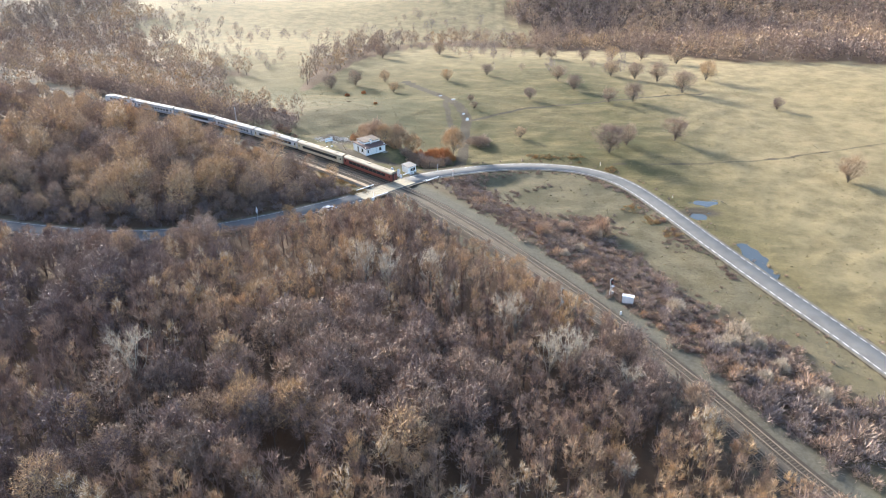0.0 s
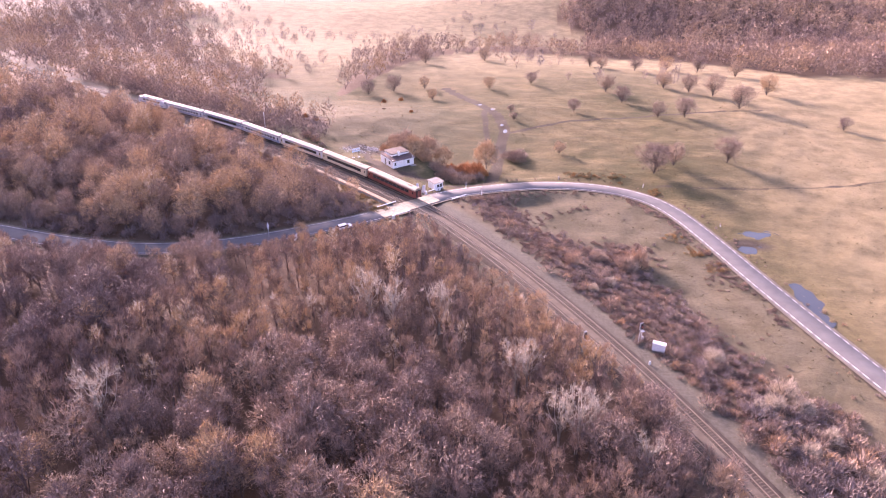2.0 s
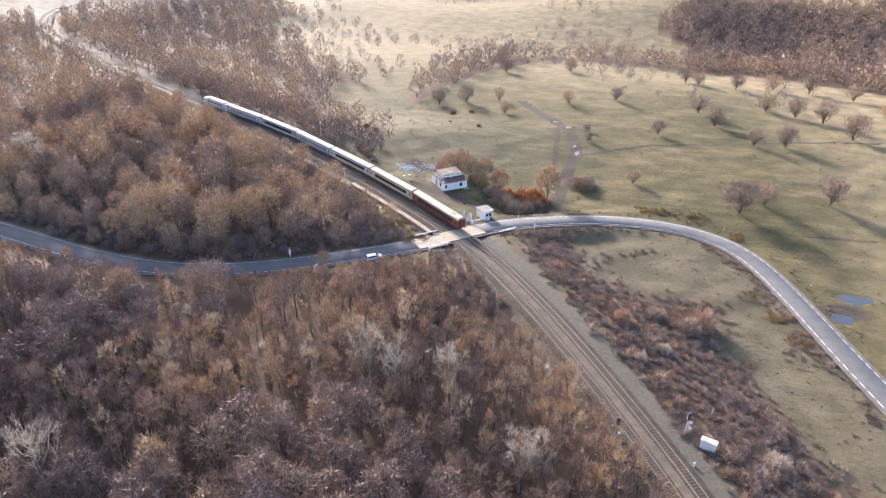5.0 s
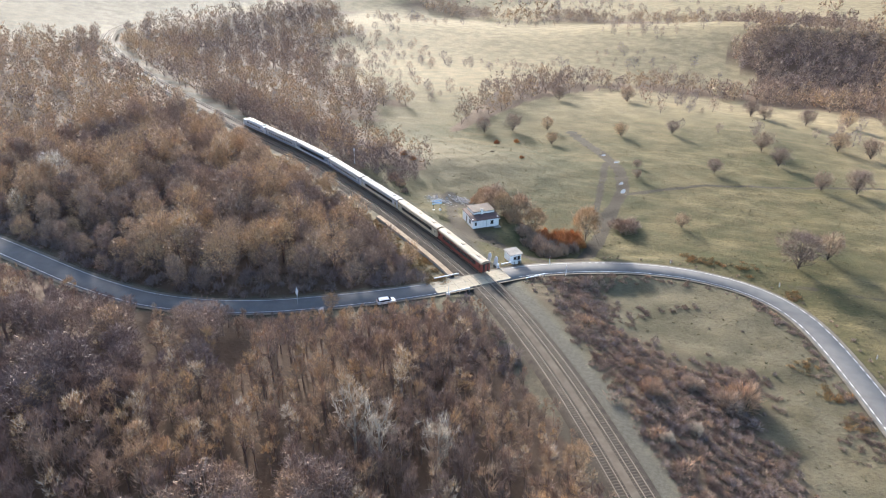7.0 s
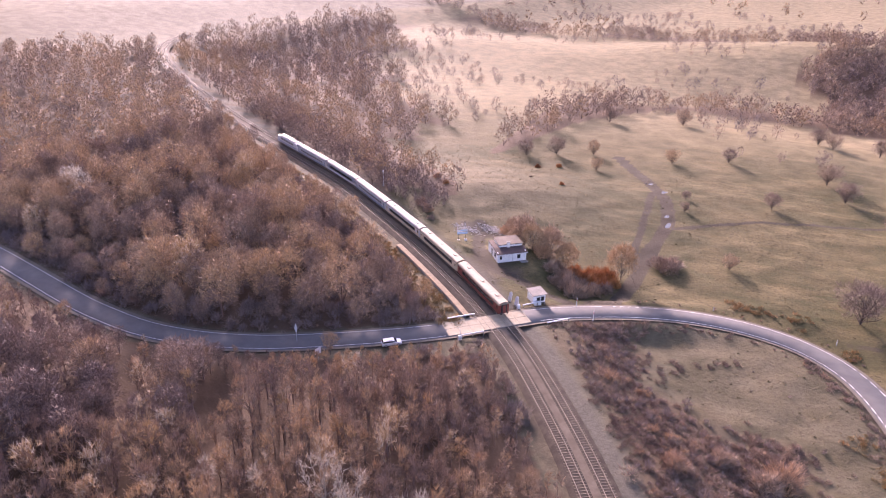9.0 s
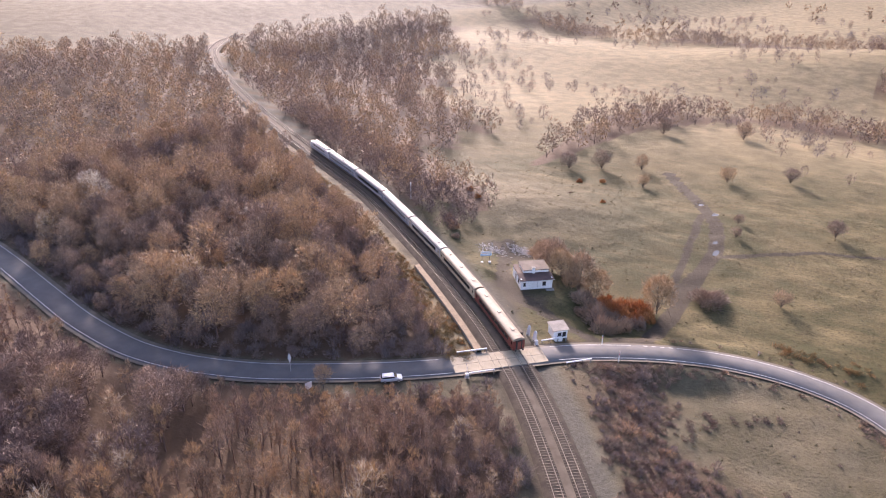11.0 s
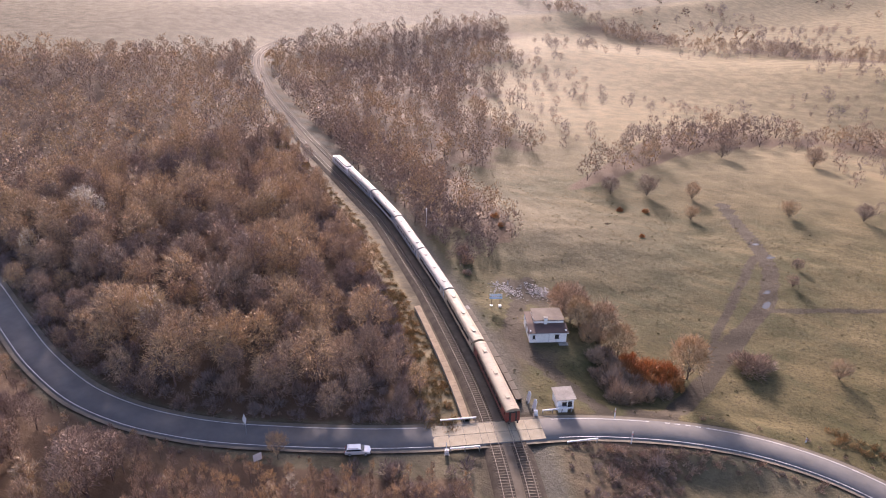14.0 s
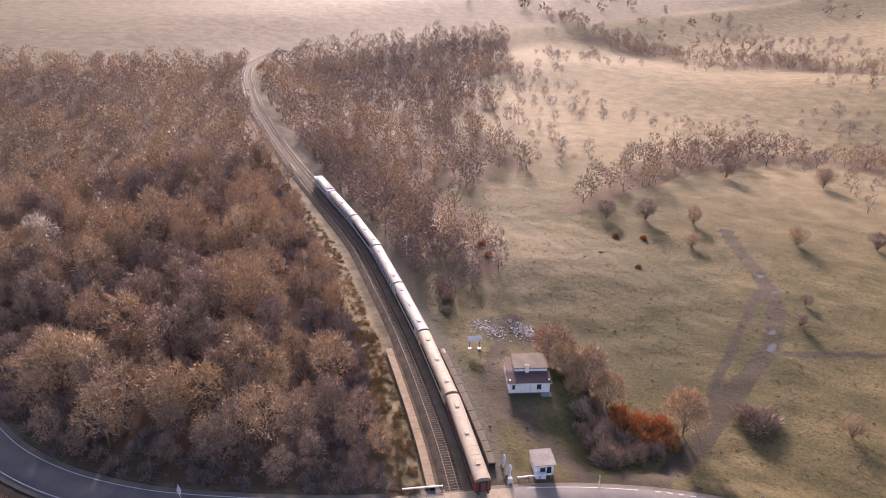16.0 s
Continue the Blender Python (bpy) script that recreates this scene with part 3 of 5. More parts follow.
def build_platforms():
    for o, a, b, w, mat, lab, piece in ((-6.0, 7, 53, 1.5, M_PLANK, "low platform of weathered tan boards beside the railway", "board"), (5.7, 11, 50, 1.3, M_SHOULDER, "low grey concrete platform beside the railway", "slab")):
        root = thing("platform", lab, "platform", pose(0, 0, 0), "station platforms")
        step = 1.0 if piece == "board" else 3.0
        me = bpy.data.meshes.new(piece)
        bm = box(-step / 2 + 0.02, -w / 2, 0.15, step / 2 - 0.02, w / 2, 0.32, 0.02)
        bm.to_mesh(me)
        bm.free()
        me.materials.append(mat)
        n0, n1 = TS + a, TS + b
        side = [(o - w / 2 + 0.06, -0.8), (o - w / 2 + 0.06, 0.15), (o + w / 2 - 0.06, 0.15), (o + w / 2 - 0.06, -0.8)]
        under(new("footing", strip("footing", TRACK, TRACK_T, side, M_CONCRETE, 0, (n0, n1))), root)
        s = n0 + step / 2
        while s < n1 - step / 2:
            i = int(s)
            q = TRACK[i] + (TRACK[i + 1] - TRACK[i]) * (s - i)
            t = TRACK_T[i]
            ob = new(piece, me)
            ob.parent = root
            ob.matrix_basis = pose(q[0] + t[1] * o, q[1] - t[0] * o, q[2] + random.uniform(-0.02, 0.02), random.uniform(-1, 1), 0, math.degrees(math.atan2(t[1], t[0])) + random.uniform(-0.5, 0.5))
            s += step


build_crossing()
build_platforms()


# ---- the train ----
def hull(half, z0, z1, top, y0, y1, inset=0.0):
    """A body of a rail vehicle along y: straight sides from z0 to z1."""
    return prism([(-half + 0.06, z0), (-half, z0 + 0.25), (-half, z1), (half, z1), (half, z0 + 0.25), (half - 0.06, z0)], y0, y1, bevel=0.03)


def roof_form(half, z1, top, y0, y1):
    pts = [(half * math.cos(a), z1 + (top - z1) * math.sin(a) ** 0.8) for a in np.linspace(0, math.pi, 13)]
    return prism(pts, y0, y1, bevel=0.02)


def bogie(root, y):
    b = part("bogie", box(-1.2, y - 1.6, 0.35, 1.2, y + 1.6, 0.75, 0.05), M_UNDER, root)
    for dy in (-1.25, 1.25):
        for sx in (-1, 1):
            part("wheel", tube((sx * 0.68, y + dy, 0.46), (sx * 0.82, y + dy, 0.46), 0.46, sides=16), M_RAIL, b)
    return b


def coach(label, paint, lower, roof_mat, windows, m):
    """A passenger coach along y. windows: 'band' for a long dark strip, 'single' for separate panes."""
    L, half = 23.6, 1.41
    root = thing("passenger_coach", label, "train coach", m, "coaches of the train")
    part("body", hull(half, 0.95, 3.25, 4.05, -L / 2, L / 2), paint, root)
    part("skirt_stripe", box(-half - 0.012, -L / 2 + 0.1, 1.15, half + 0.012, L / 2 - 0.1, 1.75), lower, root)
    roof = part("roof", roof_form(half + 0.01, 3.25, 4.02, -L / 2 + 0.02, L / 2 - 0.02), roof_mat, root)
    for k in range(-9, 10):
        part("rib", prism([((half + 0.018) * math.cos(a), 3.26 + 0.778 * math.sin(a) ** 0.8) for a in np.linspace(0.25, math.pi - 0.25, 9)], k * 1.2 - 0.03, k * 1.2 + 0.03), roof_mat, roof)
    for k in (-2, 0, 2):
        part("vent", box(-0.35, k * 4 - 0.6, 3.98, 0.35, k * 4 + 0.6, 4.16, 0.04), roof_mat, roof)
    for sx in (-1, 1):
        x0, x1 = (half - 0.05, half + 0.018) if sx > 0 else (-half - 0.018, -half + 0.05)
        if windows == "band":
            part("window_band", box(x0, -9.0, 1.95, x1, 9.0, 2.95), M_UNDER, root)
            for k in range(9):
                y = -8 + k * 2
                part("window", box(x0 - 0.004, y - 0.85, 2.02, x1 + 0.004, y + 0.85, 2.88), M_GLASS, root)
        else:
            for k in range(11):
                y = -8.6 + k * 1.72
                w = part("window", box(x0, y - 0.55, 1.95, x1, y + 0.55, 2.9, 0.02), M_GLASS, root)
        for y in (-L / 2 + 0.9, L / 2 - 0.9):
            d = part("door", box(x0, y - 0.42, 1.1, x1, y + 0.42, 3.1, 0.02), lower, root)
            part("pane", box(x0 - 0.006, y - 0.24, 2.1, x1 + 0.006, y + 0.24, 2.85), M_GLASS, d)
    for sy in (-1, 1):
        y0, y1 = sorted((sy * (L / 2 - 0.02), sy * (L / 2 + 0.26)))
        g = part("gangway", box(-0.75, y0, 1.2, 0.75, y1, 3.35, 0.06), M_RUBBER, root)
        part("end_door", box(-0.4, sy * (L / 2 + 0.27) - 0.02, 1.25, 0.4, sy * (L / 2 + 0.27) + 0.02, 3.2), lower, g)
        for sx in (-0.87, 0.87):
            part("buffer", tube((sx, sy * L / 2, 1.05), (sx, sy * (L / 2 + 0.42), 1.05), 0.16, 0.22, 10), M_UNDER, root)
            part("tail_lamp", box(sx - 0.08, sy * L / 2 - 0.03, 1.62, sx + 0.08, sy * L / 2 + 0.05, 1.78, 0.02), M_RED, root)
        bogie(root, sy * 8.4)
    part("underframe", box(-1.2, -L / 2 + 0.2, 0.78, 1.2, L / 2 - 0.2, 0.98), M_UNDER, root)
    for y, l in ((-3.2, 2.6), (2.4, 3.4)):
        part("equipment_box", box(-1.25, y - l / 2, 0.4, 1.25, y + l / 2, 0.8, 0.03), M_UNDER, root)
    return root


def locomotive(m):
    root = thing("locomotive", "pale grey electric locomotive at the head of the train", "locomotive", m)
    L, half = 18.4, 1.45
    part("body", prism([(-L / 2, 0.9), (-L / 2, 2.3), (-L / 2 + 0.9, 3.6), (L / 2 - 0.9, 3.6), (L / 2, 2.3), (L / 2, 0.9)], -half, half, bevel=0.06), M_COACHWHITE, root, at_=pose(0, 0, 0, 0, 0, 90))
    part("roof_hood", box(-1.1, -L / 2 + 2.2, 3.58, 1.1, L / 2 - 2.2, 3.95, 0.1), M_ROOFPALE, root)
    part("stripe", box(-half - 0.015, -L / 2 + 1.2, 1.3, half + 0.015, L / 2 - 1.2, 1.8), M_COACHBLUE, root)
    for sx in (-1, 1):
        for k in range(5):
            x = sx * half
            part("grille", box(min(x, x + sx * 0.02), -5.6 + k * 2.4, 2.3, max(x, x + sx * 0.02), -4.0 + k * 2.4, 3.1), M_UNDER, root)
    for sy in (-1, 1):
        w = part("windscreen", box(-1.15, -0.03, -0.45, 1.15, 0.03, 0.45, 0.02), M_GLASS, root, at_=pose(0, sy * (L / 2 - 0.47), 2.98, sy * 34.7, 0, 0))
        for sx in (-0.87, 0.87):
            part("buffer", tube((sx, sy * L / 2, 1.05), (sx, sy * (L / 2 + 0.45), 1.05), 0.16, 0.22, 10), M_UNDER, root)
            part("headlamp", tube((sx, sy * (L / 2 - 0.05), 1.6), (sx, sy * (L / 2 + 0.05), 1.6), 0.14, sides=12), M_WHITE, root)
        bogie(root, sy * 5.6)
        pan = part("pantograph", tube((-0.5, sy * 5.0, 4.0), (-0.45, sy * 6.2, 4.45), 0.03), M_UNDER, root)
        part("arm", tube((0.5, sy * 5.0, 4.0), (0.45, sy * 6.2, 4.45), 0.03), M_UNDER, pan)
        part("collector", tube((-0.8, sy * 6.2, 4.47), (0.8, sy * 6.2, 4.47), 0.03), M_UNDER, pan)
    part("underframe", box(-1.25, -L / 2 + 0.1, 0.6, 1.25, L / 2 - 0.1, 0.95), M_UNDER, root)
    return root


def on_rails(s_mid, length, o=2.15):
    """Pose of a vehicle whose bogies stand on the curve: y points ahead."""
    a, b = track_pose(s_mid - length * 0.36, o).translation, track_pose(s_mid + length * 0.36, o).translation
    mid = (a + b) / 2
    return pose(mid.x, mid.y, mid.z, 0, 0, math.degrees(math.atan2(b.y - a.y, b.x - a.x)) - 90)


def build_train():
    looks = [("red brown passenger coach with a tan roof at the tail", M_STEELRED, M_STEELRED, M_ROOFTAN, "band"),
             ("cream and gold passenger coach with a dark window band", M_CREAM, M_CREAM, M_ROOFTAN, "band"),
             ("pale grey passenger coach with a dark window band", M_COACHWHITE, M_CREAM, M_ROOFPALE, "band"),
             ("pale grey passenger coach with separate windows", M_COACHWHITE, M_COACHBLUE, M_ROOFPALE, "single"),
             ("slate blue passenger coach with a dark window band", M_COACHBLUE, M_COACHWHITE, M_ROOFPALE, "band"),
             ("slate blue and grey passenger coach with separate windows", M_COACHWHITE, M_COACHBLUE, M_ROOFPALE, "single")]
    s = TS + 3.5
    for label, paint, lower, roof, win in looks:
        coach(label, paint, lower, roof, win, on_rails(s + 12.1, 23.6))
        s += 24.25
    locomotive(on_rails(s + 9.5, 18.4))


build_train()


# ---- houses ----
def build_house():
    a = math.degrees(math.atan2(5.4, 6.8))
    z = at(-24.5, 247.5) - 0.05
    root = thing("station_house", "derelict whitewashed station house with a stepped dark roof", "house", pose(-28.2, 243.2, z, 0, 0, a) @ Matrix.Diagonal((1.18, 1.15, 1.15, 1)))
    W, D, H = 7.2, 7.6, 2.7
    front = part("wall", box(0, 0, 0, W, 0.3, H - 0.35, 0.02), M_WHITEWALL, root)
    part("wall", box(0, 0.3, 0, 0.3, D - 0.3, H - 0.1, 0.02), M_WHITEWALL, root)
    part("wall", box(W - 0.3, 0.3, 0, W, D - 0.3, H - 0.1, 0.02), M_WHITEWALL, root)
    part("wall", box(0, D - 0.3, 0, W, D, H - 0.1, 0.02), M_WHITEWALL, root)
    up = part("upper_wall", box(1.2, 2.7, H - 0.5, W - 0.2, D - 0.2, H + 0.75, 0.03), M_WHITEWALL, root)
    part("upper_roof", box(1.05, 2.55, H + 0.78, W - 0.05, D - 0.05, H + 0.95, 0.03), M_ROOFOLD, root)
    lean = part("lean_to_roof", prism([(-0.35, H - 0.42), (-0.35, H - 0.28), (2.75, H + 0.22), (2.75, H + 0.08)], -W - 0.3, 0.3, bevel=0.02), M_ROOFFELT, root, at_=pose(0, 0, 0, 0, 0, 90))
    part("side_roof", box(-0.15, 2.4, H - 0.08, 1.25, D + 0.1, H + 0.1, 0.02), M_ROOFFELT, root)
    part("gutter", tube((-0.3, -0.38, H - 0.38), (W + 0.3, -0.38, H - 0.38), 0.07), M_GREYMETAL, root)
    ch = part("chimney", box(3.1, 2.35, H - 0.1, 3.75, 2.95, H + 1.5, 0.03), M_WHITEWALL, root)
    part("cap", box(3.0, 2.25, H + 1.5, 3.85, 3.05, H + 1.6, 0.02), M_CONCRETE, ch)
    for x, w, h0, h1 in ((0.55, 0.5, 0.95, 1.75), (4.9, 0.8, 0.9, 1.8)):
        win = part("window", box(x, -0.02, h0, x + w, 0.1, h1), M_DARK, root)
        part("frame", box(x - 0.06, -0.05, h1, x + w + 0.06, 0.05, h1 + 0.08), M_WOOD, win)
        part("sill", box(x - 0.08, -0.1, h0 - 0.07, x + w + 0.08, 0.05, h0), M_CONCRETE, win)
    part("drainpipe", tube((3.75, -0.08, 0.1), (3.75, -0.08, H - 0.4), 0.05), M_GREYMETAL, root)
    part("door", box(-0.03, 4.2, 0.05, 0.08, 5.1, 2.0), M_WOOD, root)
    win = part("window", box(-0.02, 1.6, 0.9, 0.1, 2.6, 1.9), M_DARK, root)
    part("sill", box(-0.1, 1.5, 0.83, 0.05, 2.7, 0.9), M_CONCRETE, win)
    part("plinth", box(-0.08, -0.08, -1.6, W + 0.08, D + 0.08, 0.12), M_CONCRETE, root)
    part("steps", box(5.6, -1.3, -1.4, 7.4, -0.1, 0.15, 0.03), M_CONCRETE, root)


def build_hut():
    a = math.degrees(math.atan2(2.9, 2.0))
    z = at(-11, 227)
    root = thing("crossing_hut", "small whitewashed crossing keeper's hut with grey sheet roof", "hut", pose(-11.9, 225.0, z, 0, 0, a - 12))
    W, D, H = 3.4, 3.4, 2.5
    for b in ((0, 0, 0, W, 0.2, H), (0, 0.2, 0, 0.2, D - 0.2, H), (W - 0.2, 0.2, 0, W, D - 0.2, H), (0, D - 0.2, 0, W, D, H)):
        part("wall", box(*b, 0.02), M_WHITEWALL, root)
    part("ceiling_board", box(0.2, 0.2, H - 0.1, W - 0.2, D - 0.2, H - 0.02), M_WOOD, root)
    roof = part("roof", prism([(-0.35, H + 0.02), (-0.35, H + 0.12), (D + 0.35, H + 0.36), (D + 0.35, H + 0.26)], -W - 0.3, 0.3), M_ROOFGREY, root, at_=pose(0, 0, 0, 0, 0, 90))
    for k in range(7):
        part("sheet_seam", prism([(-0.36, H + 0.12), (-0.36, H + 0.15), (D + 0.36, H + 0.39), (D + 0.36, H + 0.36)], -k * 0.62 - 0.05, -k * 0.62), M_ROOFGREY, roof, at_=pose(0, 0, 0, 0, 0, 0))
    win = part("window", box(1.0, -0.03, 1.05, 1.9, 0.08, 1.8), M_DARK, root)
    part("frame", box(0.92, -0.06, 1.8, 1.98, 0.04, 1.88), M_WOOD, win)
    part("sill", box(0.9, -0.14, 0.96, 2.0, 0.04, 1.05), M_CONCRETE, win)
    part("porch_wall", box(0.0, -0.9, -0.3, 1.9, -0.02, 0.95, 0.03), M_WHITEWALL, root)
    part("door", box(2.2, -0.04, 0.02, 3.0, 0.06, 1.95), M_DARK, root)
    part("plinth", box(-0.06, -0.06, -0.5, W + 0.06, D + 0.06, 0.1), M_CONCRETE, root)


build_house()
build_hut()


# ---- signals, posts, signs ----
def build_signals():
    def one(x, y, z, turn, label):
        root = thing("railway_signal", label, "railway signal", pose(x, y, z, 0, 0, turn), "railway signals")
        for sx in (-1, 1):
            part("leg", box(sx * 0.42 - 0.11, -0.12, -0.3, sx * 0.42 + 0.11, 0.12, 0.05), M_CONCRETE, root)
            leg = tube((sx * 0.42, 0, 0), (sx * 0.2, 0, 3.6), 0.1, 0.08)
            part("mast", leg, M_GREYMETAL, root)
        for k in range(7):
            part("rung", tube((-0.35 + 0.02 * k, 0, 0.5 + 0.42 * k), (0.35 - 0.02 * k, 0, 0.5 + 0.42 * k), 0.025, sides=6), M_GREYMETAL, root)
        head = part("signal_head", box(-0.32, -0.18, 3.35, 0.32, 0.14, 4.85, 0.08), M_UNDER, root)
        part("backplate", box(-0.42, 0.14, 3.25, 0.42, 0.2, 4.95, 0.02), M_WHITE, head)
        for k in range(3):
            part("lens", tube((0, -0.17, 3.65 + 0.45 * k), (0, -0.25, 3.65 + 0.45 * k), 0.14, sides=14), M_RED if k == 1 else M_GLASS, head)
        part("platform", box(-0.4, -0.75, 3.1, 0.4, -0.1, 3.16), M_GREYMETAL, root)
        part("relay_box", box(0.45, -0.25, 0.6, 0.85, 0.2, 1.3, 0.03), M_GREYMETAL, root)
    one(28.2, 140.5, at(28.2, 140.5), 33, "grey two-legged railway signal mast beside the wood")
    one(40.6, 144.6, at(40.6, 144.6), 33, "grey two-legged railway signal mast beside the scrub")
    z = at(44, 141.3)
    root = thing("relay_cabinet", "white steel relay cabinet with two doors on the embankment", "cabinet", pose(44, 141.3, z, 0, 0, -20))
    part("body", box(-1.3, -0.55, 0.25, 1.3, 0.55, 2.0, 0.04), M_WHITE, root)
    part("lid", box(-1.4, -0.65, 2.0, 1.4, 0.65, 2.12, 0.03), M_WHITE, root)
    for sx in (-1, 1):
        d = part("door", box(sx * 0.64 - 0.58, -0.585, 0.35, sx * 0.64 + 0.58, -0.55, 1.92, 0.01), M_WHITE, root)
        part("handle", box(sx * 0.14 - 0.03, -0.64, 1.0, sx * 0.14 + 0.03, -0.585, 1.25), M_GREYMETAL, d)
    part("plinth", box(-1.25, -0.5, -0.4, 1.25, 0.5, 0.25), M_CONCRETE, root)
    root = thing("marker_stone", "small white concrete marker stone in the grass", "marker stone", pose(41.5, 137, at(41.5, 137)))
    part("stone", box(-0.2, -0.15, -0.2, 0.2, 0.15, 0.8, 0.05), M_WHITE, root)


def marker_post(x, y, h, lean=0.0, label="thin white reflector post at the roadside", r=0.11):
    root = thing("marker_post", label, "post", pose(x, y, at(x, y), lean, 0, 20), "roadside posts")
    part("post", tube((0, 0, -0.2), (0, 0, h), r, r * 0.8), M_WHITE, root)
    part("band", tube((0, 0, h * 0.72), (0, 0, h * 0.8), r * 1.15), M_RED, root)
    part("cap", tube((0, 0, h), (0, 0, h + 0.08), r * 0.9, r * 0.3), M_WHITE, root)


def build_signs():
    marker_post(-2.0, 230.5, 2.6, 0, "tall white post beside the field track")
    marker_post(3.4, 225.8, 2.8, 3, "tall white post at the bend of the road")
    marker_post(59, 246.5, 1.3)
    marker_post(30, 250.5, 1.0, 0)
    marker_post(78, 218, 1.0)
    # road signs seen from behind or from the edge
    for x, y, h, w, tall, turn, lab in ((-53.5, 182.4, 2.3, 0.75, 2.6, 48, "white rhomb-shaped road sign on a grey pole"), (-44.5, 177.5, 1.6, 1.5, 1.5, 70, "square white road sign seen from its back")):
        root = thing("road_sign", lab, "road sign", pose(x, y, at(x, y), 0, 0, turn))
        part("pole", tube((0, 0, -0.2), (0, 0, h + tall * 0.8), 0.06), M_GREYMETAL, root)
        if tall > 2:
            part("panel", prism([(0, h), (w / 2, h + tall / 2), (0, h + tall), (-w / 2, h + tall / 2)], -0.1, -0.06), M_WHITE, root)
        else:
            part("panel", box(-w / 2, -0.1, h, w / 2, -0.06, h + tall, 0.01), M_WHITE, root)
    # station name board: unreadable, two pale blue bars
    root = thing("station_sign", "pale blue and white station board on two posts", "sign", pose(-43.1, 252.5, at(-43.1, 252.5), 0, 0, 38))
    for sx in (-1.1, 1.1):
        part("post", tube((sx, 0, -0.1), (sx, 0, 3.6), 0.07), M_UNDER, root)
        part("footing", box(sx - 0.35, -0.35, -0.2, sx + 0.35, 0.35, 0.3, 0.04), M_WHITE, root)
    for z, mat in ((2.9, M_WHITE), (2.1, M_BLUE)):
        bd = part("board", box(-1.6, -0.12, z, 1.6, -0.06, z + 0.65, 0.02), mat, root)
        part("text_bar", box(-1.2, -0.135, z + 0.25, 1.2, -0.121, z + 0.42), M_BLUE if mat == M_WHITE else M_WHITE, bd)
    # trackside mast beyond the station
    x, y = -85.5, 280.5
    root = thing("track_mast", "slender white mast beside the railway", "mast", pose(x, y, at(x, y)))
    part("pole", tube((0, 0, -0.2), (0, 0, 5.6), 0.12, 0.09), M_WHITE, root)
    part("base", box(-0.35, -0.35, -0.4, 0.35, 0.35, 0.15, 0.03), M_CONCRETE, root)
    part("head", box(-0.18, -0.15, 5.0, 0.18, 0.15, 5.9, 0.05), M_WHITE, root)


def barrier(x, y, turn, length, label):
    z = at(x, y)
    root = thing("barrier", label, "barrier", pose(x, y, z, 0, 0, turn), "barriers of the crossing")
    part("beam", box(-length / 2, -0.13, 0.75, length / 2, 0.13, 1.0, 0.03), M_WHITE, root)
    n = max(2, int(length / 2))
    for k in range(n + 1):
        xx = -length / 2 + 0.15 + k * (length - 0.3) / n
        part("post", box(xx - 0.09, -0.09, -0.3, xx + 0.09, 0.09, 0.76), M_CONCRETE, root)


def drive(x, y, turn, label):
    root = thing("barrier_machine", label, "barrier machine", pose(x, y, at(x, y), 0, 0, turn), "machines of the crossing")
    part("housing", box(-0.35, -0.3, 0, 0.35, 0.3, 1.1, 0.06), M_WHITE, root)
    part("arm", tube((0, 0.35, 0.9), (0.1, 0.35, 3.1), 0.09, 0.05), M_WHITE, root)
    part("counterweight", box(-0.25, 0.25, 0.2, 0.15, 0.5, 0.7, 0.04), M_GREYMETAL, root)
    part("base", box(-0.5, -0.45, -0.4, 0.5, 0.45, 0.04), M_CONCRETE, root)


def build_barriers():
    m = road_pose(CROSS + 11, -5.0).translation
    barrier(m.x, m.y, math.degrees(math.atan2(ROAD_T[CROSS + 11][1], ROAD_T[CROSS + 11][0])), 6.2, "white beam fence before the crossing hut")
    m = road_pose(CROSS - 9, -4.1).translation
    barrier(m.x, m.y, math.degrees(math.atan2(ROAD_T[CROSS - 9][1], ROAD_T[CROSS - 9][0])), 7.0, "white beam fence beside the wooden platform")
    m = road_pose(CROSS - 9, 4.0).translation
    barrier(m.x, m.y, math.degrees(math.atan2(ROAD_T[CROSS - 9][1], ROAD_T[CROSS - 9][0])), 5.6, "white beam fence at the edge of the wood")
    m = road_pose(CROSS + 13, 4.2).translation
    barrier(m.x, m.y, math.degrees(math.atan2(ROAD_T[CROSS + 13][1], ROAD_T[CROSS + 13][0])), 6.0, "white beam fence beside the scrub slope")
    drive(-14.3, 220.6, 40, "white barrier machine before the hut")
    drive(-21.9, 201.2, 220, "white barrier machine at the edge of the wood")
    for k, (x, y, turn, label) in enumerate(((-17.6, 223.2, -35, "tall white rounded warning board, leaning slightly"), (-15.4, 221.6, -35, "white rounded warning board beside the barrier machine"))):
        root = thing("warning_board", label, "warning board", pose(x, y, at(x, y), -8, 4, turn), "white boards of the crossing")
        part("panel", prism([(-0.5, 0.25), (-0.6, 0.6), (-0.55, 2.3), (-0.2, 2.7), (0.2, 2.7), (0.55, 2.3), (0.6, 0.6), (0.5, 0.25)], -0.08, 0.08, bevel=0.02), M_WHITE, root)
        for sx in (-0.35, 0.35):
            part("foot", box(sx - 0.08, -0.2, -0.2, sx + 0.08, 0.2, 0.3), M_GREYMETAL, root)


build_signals()
build_signs()
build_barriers()


